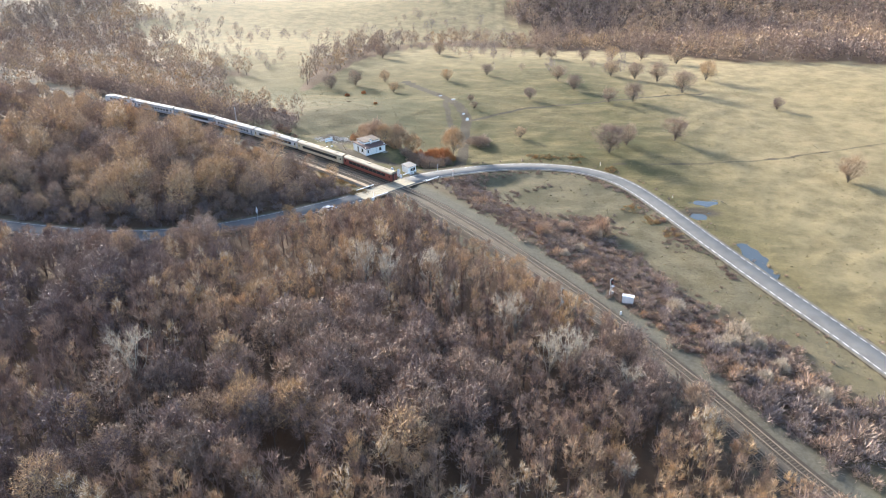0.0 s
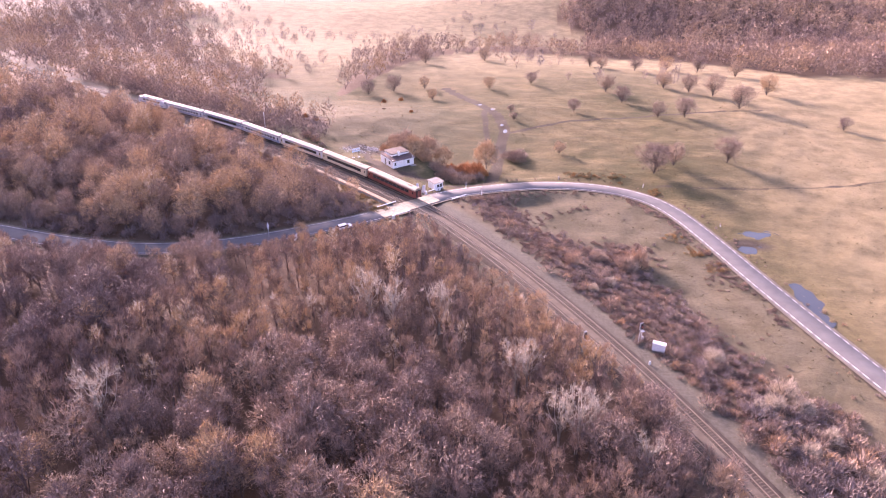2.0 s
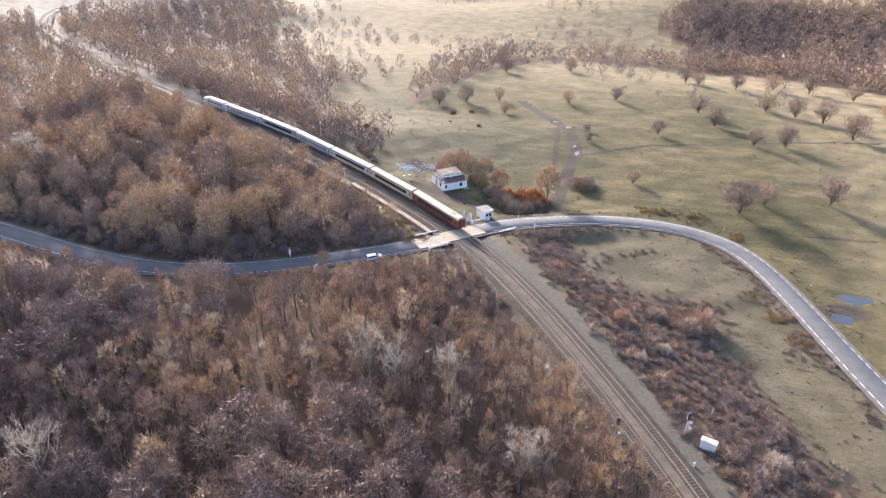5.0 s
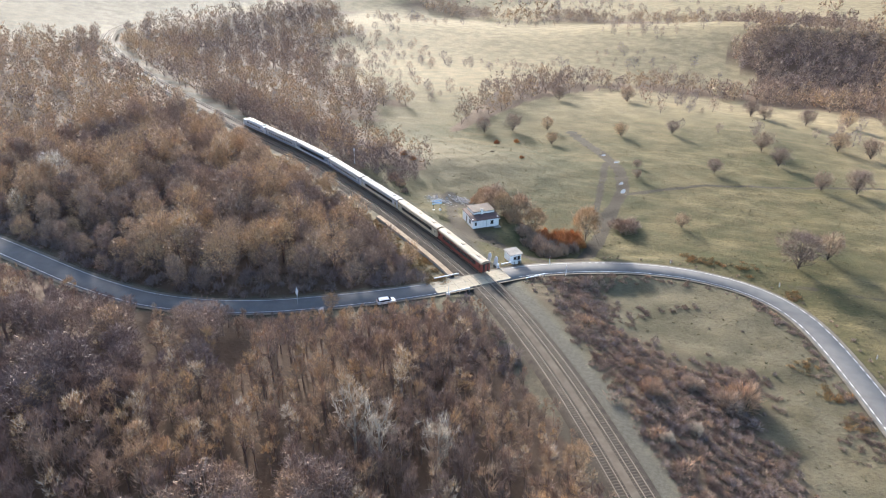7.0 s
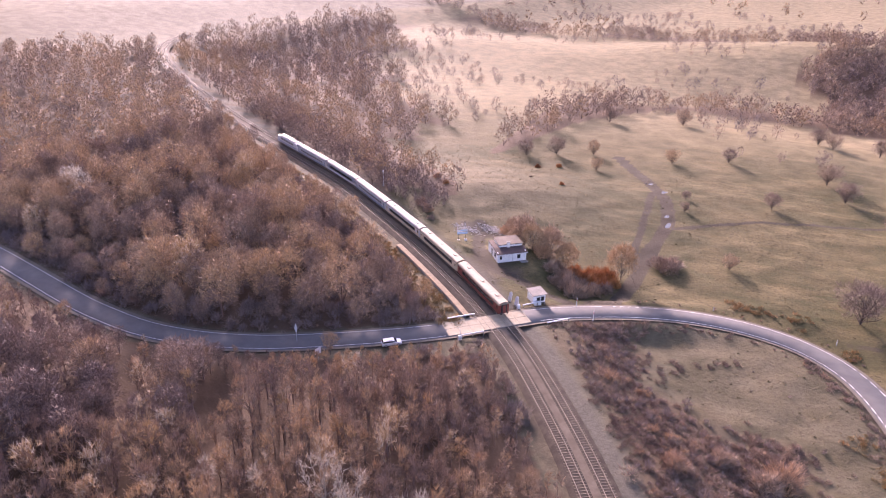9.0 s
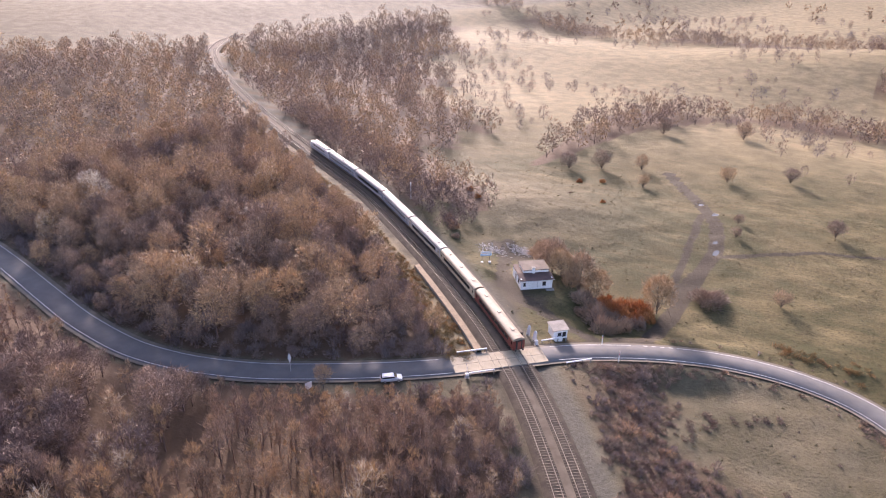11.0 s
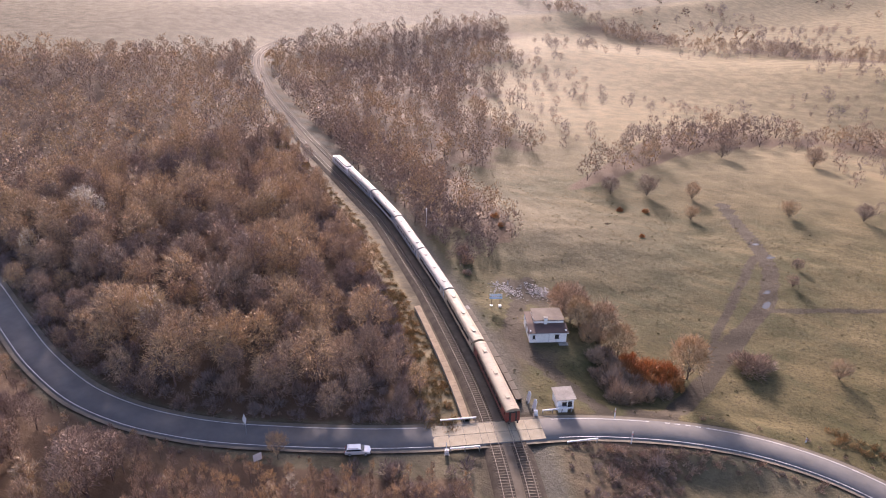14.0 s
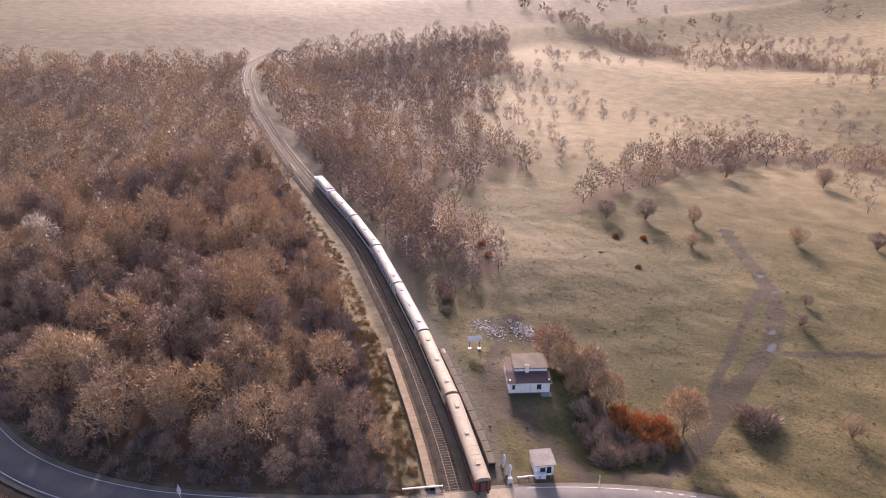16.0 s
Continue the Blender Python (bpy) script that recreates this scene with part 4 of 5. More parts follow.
# ---- parked car ----
def build_car():
    s = int(nearest(ROAD, np.array([-33.5]), np.array([189.7]))[0][0])
    p = road_pose(s, 3.7).translation
    root = thing("estate_car", "silver white estate car parked on the verge", "car", pose(p.x, p.y, ROAD[s, 2] - 0.08, 0, 0, math.degrees(math.atan2(ROAD_T[s][1], ROAD_T[s][0]))))
    side = [(-2.25, 0.35), (-2.3, 0.75), (-2.2, 1.0), (-1.2, 1.0), (1.0, 0.98), (1.9, 0.85), (2.3, 0.65), (2.3, 0.35)]
    part("body", prism(side, -0.9, 0.9, bevel=0.06), M_CARPAINT, root)
    cab = [(-2.15, 0.98), (-1.85, 1.42), (-1.5, 1.5), (0.1, 1.5), (0.5, 1.4), (1.15, 0.96)]
    part("cabin", prism(cab, -0.76, 0.76, bevel=0.05), M_CARPAINT, root)
    glass = [(-2.0, 1.04), (-1.78, 1.36), (0.35, 1.38), (0.92, 1.04)]
    for y in (-0.775, 0.765):
        part("side_window", prism(glass, y, y + 0.012), M_GLASS, root)
    part("windscreen", box(-0.02, -0.68, -0.36, 0.02, 0.68, 0.36), M_GLASS, root, at_=pose(0.87, 0, 1.21, 0, -52, 0))
    part("rear_window", box(-0.02, -0.66, -0.22, 0.02, 0.66, 0.22), M_GLASS, root, at_=pose(-2.06, 0, 1.2, 0, 33, 0))
    for y in (-0.62, 0.62):
        part("roof_rail", tube((-1.7, y, 1.55), (0.1, y, 1.55), 0.025, sides=6), M_UNDER, root)
        part("headlight", box(2.18, y - 0.2, 0.62, 2.31, y + 0.2, 0.78, 0.03), M_GLASS, root)
        part("tail_light", box(-2.31, y - 0.14, 0.7, -2.2, y + 0.14, 1.0, 0.02), M_RED, root)
    for x in (-1.4, 1.42):
        for y in (-0.82, 0.82):
            w = part("wheel", tube((x, y - 0.11, 0.33), (x, y + 0.11, 0.33), 0.33, sides=18), M_RUBBER, root)
            part("rim", tube((x, y - 0.12, 0.33), (x, y + 0.12, 0.33), 0.2, sides=12), M_GREYMETAL, w)
    part("bumper", box(2.22, -0.85, 0.3, 2.36, 0.85, 0.52, 0.04), M_UNDER, root)


build_car()


# ---- rubble by the station ----
def build_rubble():
    rng = np.random.default_rng(31)
    forms = []
    for k in range(6):
        bm = bmesh.new()
        bmesh.ops.create_cube(bm, size=1.0)
        for v in bm.verts:
            v.co = Vector((v.co.x * (0.8 + 0.5 * (k % 3)), v.co.y * (0.5 + 0.2 * (k % 2)), v.co.z * 0.16)) * float(rng.uniform(0.7, 1.3))
        me = bpy.data.meshes.new("rubble_piece")
        bm.to_mesh(me)
        bm.free()
        me.materials.append(M_RUBBLE if k % 3 else M_CONCRETE)
        forms.append(me)
    for cx, cy, rx, ry, n, label in ((-40.5, 271, 5.5, 3.2, 280, "heap of pale rubble and rubbish on bare ground"), (-46.5, 263.5, 4.5, 3.4, 190, "scatter of broken concrete and white rubbish")):
        root = thing("rubble_heap", label, "rubble", pose(cx, cy, at(cx, cy)), "rubble beside the station")
        xs, ys = cx + rng.normal(0, 0.5, n) * rx, cy + rng.normal(0, 0.5, n) * ry
        zs, _ = land(xs, ys)
        for i in range(n):
            ob = new("rubble_piece", forms[i % 6])
            s = float(rng.uniform(0.15, 0.6)) * (0.9 if i % 6 else 1.5)
            ob.parent = root
            ob.matrix_basis = pose(xs[i] - cx, ys[i] - cy, zs[i] - at(cx, cy) + 0.12, rng.uniform(-25, 25), rng.uniform(-25, 25), rng.uniform(0, 360)) @ Matrix.Diagonal((s, s, s, 1))


build_rubble()


# ---- trees and scrub ----
def frame_of(d):
    d = d / np.linalg.norm(d, axis=-1, keepdims=True)
    h = np.where(np.abs(d[..., 2:3]) < 0.9, np.array([0, 0, 1.0]), np.array([1.0, 0, 0]))
    u = np.cross(d, h)
    u /= np.linalg.norm(u, axis=-1, keepdims=True)
    return u, np.cross(d, u)


def limbs(a, b, r0, r1):
    """Tapered three-sided limbs from points a to b."""
    u, w = frame_of(b - a)
    v, f = [], []
    for k in range(3):
        c, s = math.cos(k * 2.0944), math.sin(k * 2.0944)
        v += [a + (u * c + w * s) * r0[:, None], b + (u * c + w * s) * r1[:, None]]
    n = len(a)
    v = np.stack(v, 1).reshape(-1, 3)
    q = np.array([(0, 1, 3), (0, 3, 2), (2, 3, 5), (2, 5, 4), (4, 5, 1), (4, 1, 0)])
    return v, (q[None] + 6 * np.arange(n)[:, None, None]).reshape(-1, 3)


def twigs(a, b, w, rng, out=None, loose=0.7):
    """Thin tapered sprays of twigs, a triangle each: turned every way, or mostly flat to the outside of the crown."""
    u, v = frame_of(b - a)
    if out is None:
        t = rng.uniform(0, 2 * math.pi, len(a))[:, None]
    else:
        t = (np.arctan2((out * v).sum(1), (out * u).sum(1)) + math.pi / 2 + rng.normal(0, loose, len(a)))[:, None]
    side = (u * np.cos(t) + v * np.sin(t)) * w[:, None] * 0.5
    return np.stack([a - side, a + side, b], 1).reshape(-1, 3), np.arange(3 * len(a)).reshape(-1, 3)


def bare_tree(seed, height, radius, n, width=0.055, bare=0.35, upright=0.5, nlimb=9, length=1.5, stout=1.0):
    """Two arrays sets, wood and crown, of a leafless tree standing at the origin."""
    rng = np.random.default_rng(seed)
    top = np.array([rng.normal(0, 0.2), rng.normal(0, 0.2), height * 0.72])
    k = np.arange(nlimb)
    root = top[None] * (bare + (1 - bare) * (k / nlimb) ** 0.9)[:, None]
    ang = k * 2.4 + rng.uniform(-0.4, 0.4, nlimb)
    reach = radius * (1.0 - 0.45 * (k / nlimb)) * rng.uniform(0.7, 1.05, nlimb)
    rise = (height * 0.97 - root[:, 2]) * (0.45 + 0.5 * upright) * rng.uniform(0.75, 1.0, nlimb)
    end = root + np.stack([np.cos(ang) * reach, np.sin(ang) * reach, rise], 1)
    mid = root * 0.5 + end * 0.5 + np.stack([np.cos(ang) * reach * 0.12, np.sin(ang) * reach * 0.12, -rise * 0.08], 1)
    tr = (0.009 * height + 0.012 * radius) * stout
    la = np.concatenate([np.zeros((1, 3)), root, mid])
    lb = np.concatenate([top[None], mid, end])
    lr0 = np.r_[tr * 1.6, np.full(nlimb, tr * 0.5), np.full(nlimb, tr * 0.32)]
    lr1 = np.r_[tr * 0.5, np.full(nlimb, tr * 0.32), np.full(nlimb, 0.02)]
    # boughs off the limbs
    nb = nlimb * 4
    p = rng.integers(0, nlimb, nb)
    t = rng.uniform(0.25, 1.0, nb)[:, None]
    ba = np.where(t < 0.5, root[p] + (mid[p] - root[p]) * t * 2, mid[p] + (end[p] - mid[p]) * (t * 2 - 1))
    out = rng.normal(0, 1, (nb, 3)) * np.array([1, 1, 0.5]) + (end[p] - root[p]) / np.linalg.norm(end[p] - root[p], axis=1)[:, None] * 0.9 + np.array([0, 0, 0.5 * upright + 0.15])
    out /= np.linalg.norm(out, axis=1)[:, None]
    bb = ba + out * (radius * rng.uniform(0.25, 0.55, nb))[:, None]
    wv, wf = limbs(np.concatenate([la, ba]), np.concatenate([lb, bb]), np.r_[lr0, np.full(nb, tr * 0.22)], np.r_[lr1, np.full(nb, 0.012)])
    # twigs off the boughs
    p = rng.integers(0, nb, n)
    t = rng.uniform(0.15, 1.05, n)[:, None]
    a = ba[p] + (bb[p] - ba[p]) * t + rng.normal(0, 0.05, (n, 3)) * radius
    d = rng.normal(0, 0.75, (n, 3)) + out[p] * 0.8 + np.array([0, 0, 0.55 * upright + 0.25]) + a / max(height, 1) * np.array([0.5, 0.5, 0])
    d /= np.linalg.norm(d, axis=1)[:, None]
    b = a + d * (length * rng.uniform(0.5, 1.1, n) * (0.55 + 0.09 * radius))[:, None]
    cv, cf = twigs(a, b, width * rng.uniform(0.6, 1.3, n), rng)
    return (wv, wf), (cv, cf)


def dome_tree(seed, height, radius, n, width=0.05, length=0.95, nlimb=9, low=0.1, spread=0.3, rise=0.55, fan=9, lift=0.5):
    """A leafless tree whose fine twigs fill a lumpy dome, thickest towards its outside."""
    rng = np.random.default_rng(seed)
    cz, half = height * (0.5 + low * 0.5), height * (0.5 - low * 0.5)
    lobes = rng.normal(0, 1, (7, 3)) + np.array([0, 0, 0.5])
    lobes /= np.linalg.norm(lobes, axis=1)[:, None]

    def reach(d):
        return 1.04 - spread + spread * np.max(np.clip(d @ lobes.T, 0, 1) ** 5, axis=1)

    axes = np.array([radius, radius, half])
    m = max(10, n // fan)
    d = rng.normal(0, 1, (m, 3)) + np.array([0, 0, lift])
    d /= np.linalg.norm(d, axis=1)[:, None]
    tip = d * (rng.uniform(0.3, 1, m) ** 0.45 * reach(d))[:, None] * axes * 0.85
    p = rng.integers(0, m, n)
    a = tip[p] + rng.normal(0, 0.07, (n, 3)) * radius + np.array([0, 0, cz])
    way = d[p] * 0.4 + rng.normal(0, 0.5, (n, 3)) + np.array([0, 0, rise])
    way /= np.linalg.norm(way, axis=1)[:, None]
    crown = twigs(a, a + way * (length * rng.uniform(0.5, 1.2, n))[:, None], width * rng.uniform(0.6, 1.4, n), rng, d[p] / axes * radius)
    k = nlimb
    e = rng.normal(0, 1, (k, 3)) + np.array([0, 0, 0.7])
    e /= np.linalg.norm(e, axis=1)[:, None]
    end = e * reach(e)[:, None] * axes * 0.85 + np.array([0, 0, cz])
    root = np.array([0, 0, 1.0]) * (height * rng.uniform(low, low + 0.3, k))[:, None]
    mid = (root + end) / 2 + rng.normal(0, 0.06, (k, 3)) * radius
    top = np.array([[0, 0, height * (low + 0.35)]])
    tr = 0.011 * height + 0.012 * radius
    fork = mid + rng.normal(0, 0.35, (k, 3)) * axes
    la, lb = np.concatenate([top * 0, root, mid, mid]), np.concatenate([top, mid, end, fork])
    wood = limbs(la, lb, np.r_[tr * 1.3, np.full(k, tr * 0.5), np.full(2 * k, tr * 0.3)], np.r_[tr * 0.4, np.full(k, tr * 0.3), np.full(2 * k, 0.015)])
    return wood, crown


def bush(seed, radius, height, n, width=0.06, length=0.9):
    """Twigs of a bush that rise from its foot and fill a loose dome."""
    rng = np.random.default_rng(seed)
    ang, el = rng.uniform(0, 6.283, n), np.arcsin(rng.uniform(0.05, 1, n))
    r = rng.uniform(0.35, 1.0, n) ** 0.6 * (0.8 + 0.2 * np.sin(ang * 3 + seed))
    a = np.stack([np.cos(ang) * np.cos(el) * r * radius, np.sin(ang) * np.cos(el) * r * radius, np.sin(el) * r * height * 0.85], 1)
    d = a / np.array([radius, radius, height]) + rng.normal(0, 0.45, (n, 3)) + np.array([0, 0, 0.6])
    d /= np.linalg.norm(d, axis=1)[:, None]
    v, f = twigs(a, a + d * (length * rng.uniform(0.5, 1.2, n))[:, None], width * rng.uniform(0.7, 1.4, n), rng, a / np.array([radius, radius, height]))
    k = 7
    ang = np.arange(k) * 0.9
    e = np.stack([np.cos(ang) * radius * 0.6, np.sin(ang) * radius * 0.6, np.full(k, height * 0.75)], 1)
    wv, wf = limbs(e * 0.02, e, np.full(k, 0.05 + 0.01 * radius), np.full(k, 0.015))
    return (wv, wf), (v, f)


def scattered(name, variants, places, material, label, category, hues, sink=0.1):
    """Many plants joined into one mesh: places are rows of x, y, z, turn, scale; each takes a variant by its number."""
    V, F, H, n = [], [], [], 0
    for k, (x, y, z, turn, sc) in enumerate(places):
        (wv, wf), (cv, cf) = variants[k % len(variants)]
        v = np.concatenate([wv, cv])
        f = np.concatenate([wf, cf + len(wv)])
        c, s = math.cos(turn), math.sin(turn)
        v = v * sc
        V.append(np.stack([v[:, 0] * c - v[:, 1] * s + x, v[:, 0] * s + v[:, 1] * c + y, v[:, 2] + z - sink], 1))
        F.append(f + n)
        H.append(np.r_[np.full(len(wv), min(hues[k], 0.05)), np.full(len(cv), hues[k])])
        n += len(v)
    ob = new(name, mesh_arrays(name, np.concatenate(V), np.concatenate(F), material, hue=np.concatenate(H)))
    return tagged(ob, label, category, kind="stuff")


def plant_mesh(variant, names, mats, hue):
    return [mesh_arrays(n, v, f, m, hue=np.full(len(v), hue)) for n, (v, f), m in zip(names, variant, mats)]


def stand(name, meshes, label, category, x, y, turn, sc, group=""):
    root = thing(name, label, category, pose(x, y, at(x, y) - 0.12, 0, 0, turn) @ Matrix.Diagonal((sc, sc, sc, 1)), group)
    for n, me in zip(("trunk", "crown"), meshes):
        under(new(n, me), root)
    return root


def jittered(x0, x1, y0, y1, step, seed):
    rng = np.random.default_rng(seed)
    X, Y = np.meshgrid(np.arange(x0, x1, step), np.arange(y0, y1, step))
    x, y = X.ravel() + rng.uniform(-0.55, 0.55, X.size) * step, Y.ravel() + rng.uniform(-0.55, 0.55, X.size) * step
    return x, y, rng


def build_woods():
    slim = [dome_tree(100 + k, 12.5 + k % 3, 1.7 + 0.3 * (k % 3), 350, 0.085, 1.45, 5, 0.12, 0.45, 0.95, 14) for k in range(4)]
    slim += [dome_tree(120 + k, 10.5 + k % 3, 2.5 + 0.25 * (k % 3), 480, 0.08, 1.4, 7, 0.12, 0.4, 0.7, 16) for k in range(4)]
    broad = [dome_tree(200 + k, 12.0 + k % 3, 4.2 + 0.45 * (k % 4), 1350, 0.12, 1.05, 7, 0.02, 0.3, 0.3, 5, 0.45) for k in range(6)]
    low = [dome_tree(300 + k, 10.5 + k % 3, 4.6 + 0.3 * (k % 3), 200, 0.32, 1.25, 1, -0.1, 0.3, 0.4, 2, 0.15) for k in range(5)]
    lowest = [dome_tree(400 + k, 10.5, 4.8, 140, 0.42, 1.6, 1, -0.1, 0.3, 0.4, 2, 0.15) for k in range(4)]
    # the wood before the road
    x, y, rng = jittered(-130, 78, 64, 215, 3.4, 5)
    jr, dr = nearest(ROAD, x, y)
    south = (x - ROAD[jr, 0]) * ROAD_T[jr, 1] - (y - ROAD[jr, 1]) * ROAD_T[jr, 0] > 0
    keep = wooded(x, y) & south
    x, y = x[keep], y[keep]
    z, e = land(x, y)
    # west side purpler and darker: the lens's corner dimming is put into the hue
    tone = 0.32 - 0.2 * ss(-x, 20, 80) + 0.2 * patchy(x, y, 13) + rng.normal(0, 0.16, len(x))
    tone = np.where(rng.random(len(x)) < 0.07, 0.74, tone)
    big = (patchy(x, y, 21) + 0.5 * bumpy(x, y, -45, 92, 25, 18) > 0.1) & (rng.random(len(x)) < 0.4)
    gap = (patchy(x, y, 21) + 0.5 * bumpy(x, y, -45, 92, 25, 18) > 0.1) & ~big & (rng.random(len(x)) < 0.55)
    size = 0.9 + 0.12 * patchy(x, y, 17) + rng.normal(0, 0.08, len(x))
    size *= np.where(y < 148, 0.78 + 0.22 * ss(-e, 5, 14), 0.55 + 0.45 * ss(-e, 6, 26))
    size = np.where(big, size * 1.06, size)
    size = np.minimum(size, (np.where(x > -58, 0.46, 0.7) * (dr[keep] - 3.4) + 1.2) / 13.0)
    near = (x > -40) & (x < 42) & (y > 84) & (y < 122)
    meshes = {}
    for k, i in enumerate(np.flatnonzero(near & ~gap)):
        kind = (big[i], k % (6 if big[i] else 8))
        if kind not in meshes:
            meshes[kind] = plant_mesh((broad if big[i] else slim)[k % (6 if big[i] else 8)], ("trunk", "crown"), (M_BARK, M_TWIG), 0.3)
        lab = "broad leafless tree with a domed brown crown in the wood" if big[i] else "slim leafless grey brown tree in the dense wood"
        stand("tree", meshes[kind], lab, "tree", x[i], y[i], rng.uniform(0, 360), size[i], "bare trees of the near wood")
    for flag, variants in ((False, slim), (True, broad)):
        sel = np.flatnonzero(~near & ~gap & (big == flag))
        places = [(x[i], y[i], z[i], rng.uniform(0, 6.28), size[i]) for i in sel]
        scattered("woodland", variants, places, M_TWIG, "dense leafless brown woodland before the road", "woodland", tone[sel])
    # the wood between road and railway
    x, y, rng = jittered(-190, 0, 165, 335, 6.2, 6)
    jr, dr = nearest(ROAD, x, y)
    south = (x - ROAD[jr, 0]) * ROAD_T[jr, 1] - (y - ROAD[jr, 1]) * ROAD_T[jr, 0] > 0
    z, e = land(x, y)
    keep = wooded(x, y) & ~south & (e < 0)
    x, y, z, e, dr = x[keep], y[keep], z[keep], e[keep], dr[keep]
    # base tone raised: the paleness of hazy air is put into the twig colour
    tone = 0.48 + 0.17 * patchy(x, y, 16) + rng.normal(0, 0.17, len(x)) + 0.2 * (1 - ss(-e, 10, 26))
    size = (0.86 + 0.15 * patchy(x, y, 15) + rng.normal(0, 0.2, len(x)).clip(-0.35, 0.4)) * (0.6 + 0.4 * ss(-e, 9, 28)) * (0.62 + 0.38 * ss(dr, 5, 18))
    proud = rng.random(len(x)) < 0.13
    size, tone = np.where(proud, size * 1.28, size), np.where(proud, 0.72, tone)
    scattered("woodland", broad, [(x[i], y[i], z[i], rng.uniform(0, 6.28), size[i]) for i in range(len(x))], M_TWIG, "leafless brown woodland of broad crowns between road and railway", "woodland", tone)
    x, y, rng = jittered(-170, 6, 150, 300, 2.6, 14)
    jr, dr = nearest(ROAD, x, y)
    z, e = land(x, y)
    south = (x - ROAD[jr, 0]) * ROAD_T[jr, 1] - (y - ROAD[jr, 1]) * ROAD_T[jr, 0] > 0
    keep = ~south & (e < -12.5) & (dr > 4.6) & ((dr < 15) | (e > -24) | (rng.random(len(x)) < 0.25)) | south & (e < -6.5) & (e > -34) & (dr > 8.5) & (dr < 40) & (x > -56) & (rng.random(len(x)) < 0.6)
    x, y, z = x[keep], y[keep], z[keep]
    shrubs = [bush(660 + k, 1.7, 2.8, 170, 0.08, 1.2) for k in range(4)]
    scattered("undergrowth", shrubs, [(x[i], y[i], z[i], rng.uniform(0, 6.28), rng.uniform(0.6, 1.25)) for i in range(len(x))], M_GREYBUSH, "brown leafless undergrowth along the edge of the wood", "undergrowth", np.clip(0.25 + 0.25 * patchy(x, y, 9) + rng.normal(0, 0.12, len(x)), 0, 1))
    # woods farther off
    x, y, rng = jittered(-560, 40, 130, 820, 8.0, 7)
    z, e = land(x, y)
    keep = wooded(x, y) & ((x < -185) | (y > 330) | (e > 0)) & (x < 40) & (x > -560)
    x, y, z = x[keep], y[keep], z[keep]
    # lighter hue throughout, so haze over these woods is painted into the twigs
    tone = 0.52 + 0.2 * patchy(x, y, 24) + rng.normal(0, 0.1, len(x))
    scattered("far_woods", low, [(x[i], y[i], z[i], rng.uniform(0, 6.28), rng.uniform(0.6, 1.25)) for i in range(len(x))], M_TWIG, "leafless woods along the far railway curve", "woods", tone)
    x, y, rng = jittered(40, 420, 370, 780, 8.2, 8)
    keep = wooded(x, y) & (x >= 40)
    x, y = x[keep], y[keep]
    z, e = land(x, y)
    tone = 0.45 + 0.22 * patchy(x, y, 40) + rng.normal(0, 0.1, len(x))
    scattered("far_woods", lowest, [(x[i], y[i], z[i], rng.uniform(0, 6.28), rng.uniform(0.9, 1.3)) for i in range(len(x))], M_TWIG, "purple brown leafless woods on the far hills", "woods", tone)
    # scattered trees of the far slopes
    x, y, rng = jittered(-420, 110, 360, 1000, 12.5, 9)
    z, e = land(x, y)
    keep = (e > 20) & ~wooded(x, y) & (patchy(x, y, 31) + 0.55 * rng.random(len(x)) + 0.4 * (1 - ss(x, -120, -40)) * (y < 540) > 0.42) & (y > 395 - 0.1 * x)
    x, y, z = x[keep], y[keep], z[keep]
    scattered("far_bushes", low, [(x[i], y[i], z[i], rng.uniform(0, 6.28), rng.uniform(0.3, 0.85)) for i in range(len(x))], M_GREYBUSH, "scattered leafless bushes on the far slopes", "bushes", rng.uniform(0.3, 0.9, len(x)))
    # hills at the edge of sight
    coarse = [dome_tree(450 + k, 11, 6.5, 40, 1.3, 2.8, 1, -0.2, 0.3, 0.4, 2, 0.3) for k in range(4)]
    x, y, rng = jittered(-2100, 1100, 800, 2500, 34, 19)
    keep = (patchy(x, y, 130) + 0.35 * rng.normal(0, 1, len(x)) > 0.02) & ~wooded(x, y)
    x, y = x[keep], y[keep]
    z, e = land(x, y)
    # hue set high so distant crowns carry the haze in their colour
    scattered("distant_woods", coarse, [(x[i], y[i], z[i], rng.uniform(0, 6.28), rng.uniform(0.8, 1.4)) for i in range(len(x))], M_TWIG, "leafless woods on the distant hills", "woods", np.clip(0.68 + 0.15 * patchy(x, y, 60), 0, 1))
    # a belt beside the railway beyond the station
    x, y, rng = jittered(-200, -40, 255, 400, 4.0, 10)
    z, e = land(x, y)
    keep = (e > 9) & (e < 34 - 0.10 * (x + 120)) & (x < -58)
    x, y, z = x[keep], y[keep], z[keep]
    scattered("trackside_scrub", low, [(x[i], y[i], z[i], rng.uniform(0, 6.28), rng.uniform(0.3, 0.75)) for i in range(len(x))], M_TWIG, "leafless scrub trees beside the railway", "scrub", np.clip(0.35 + 0.3 * patchy(x, y, 12), 0, 0.8))


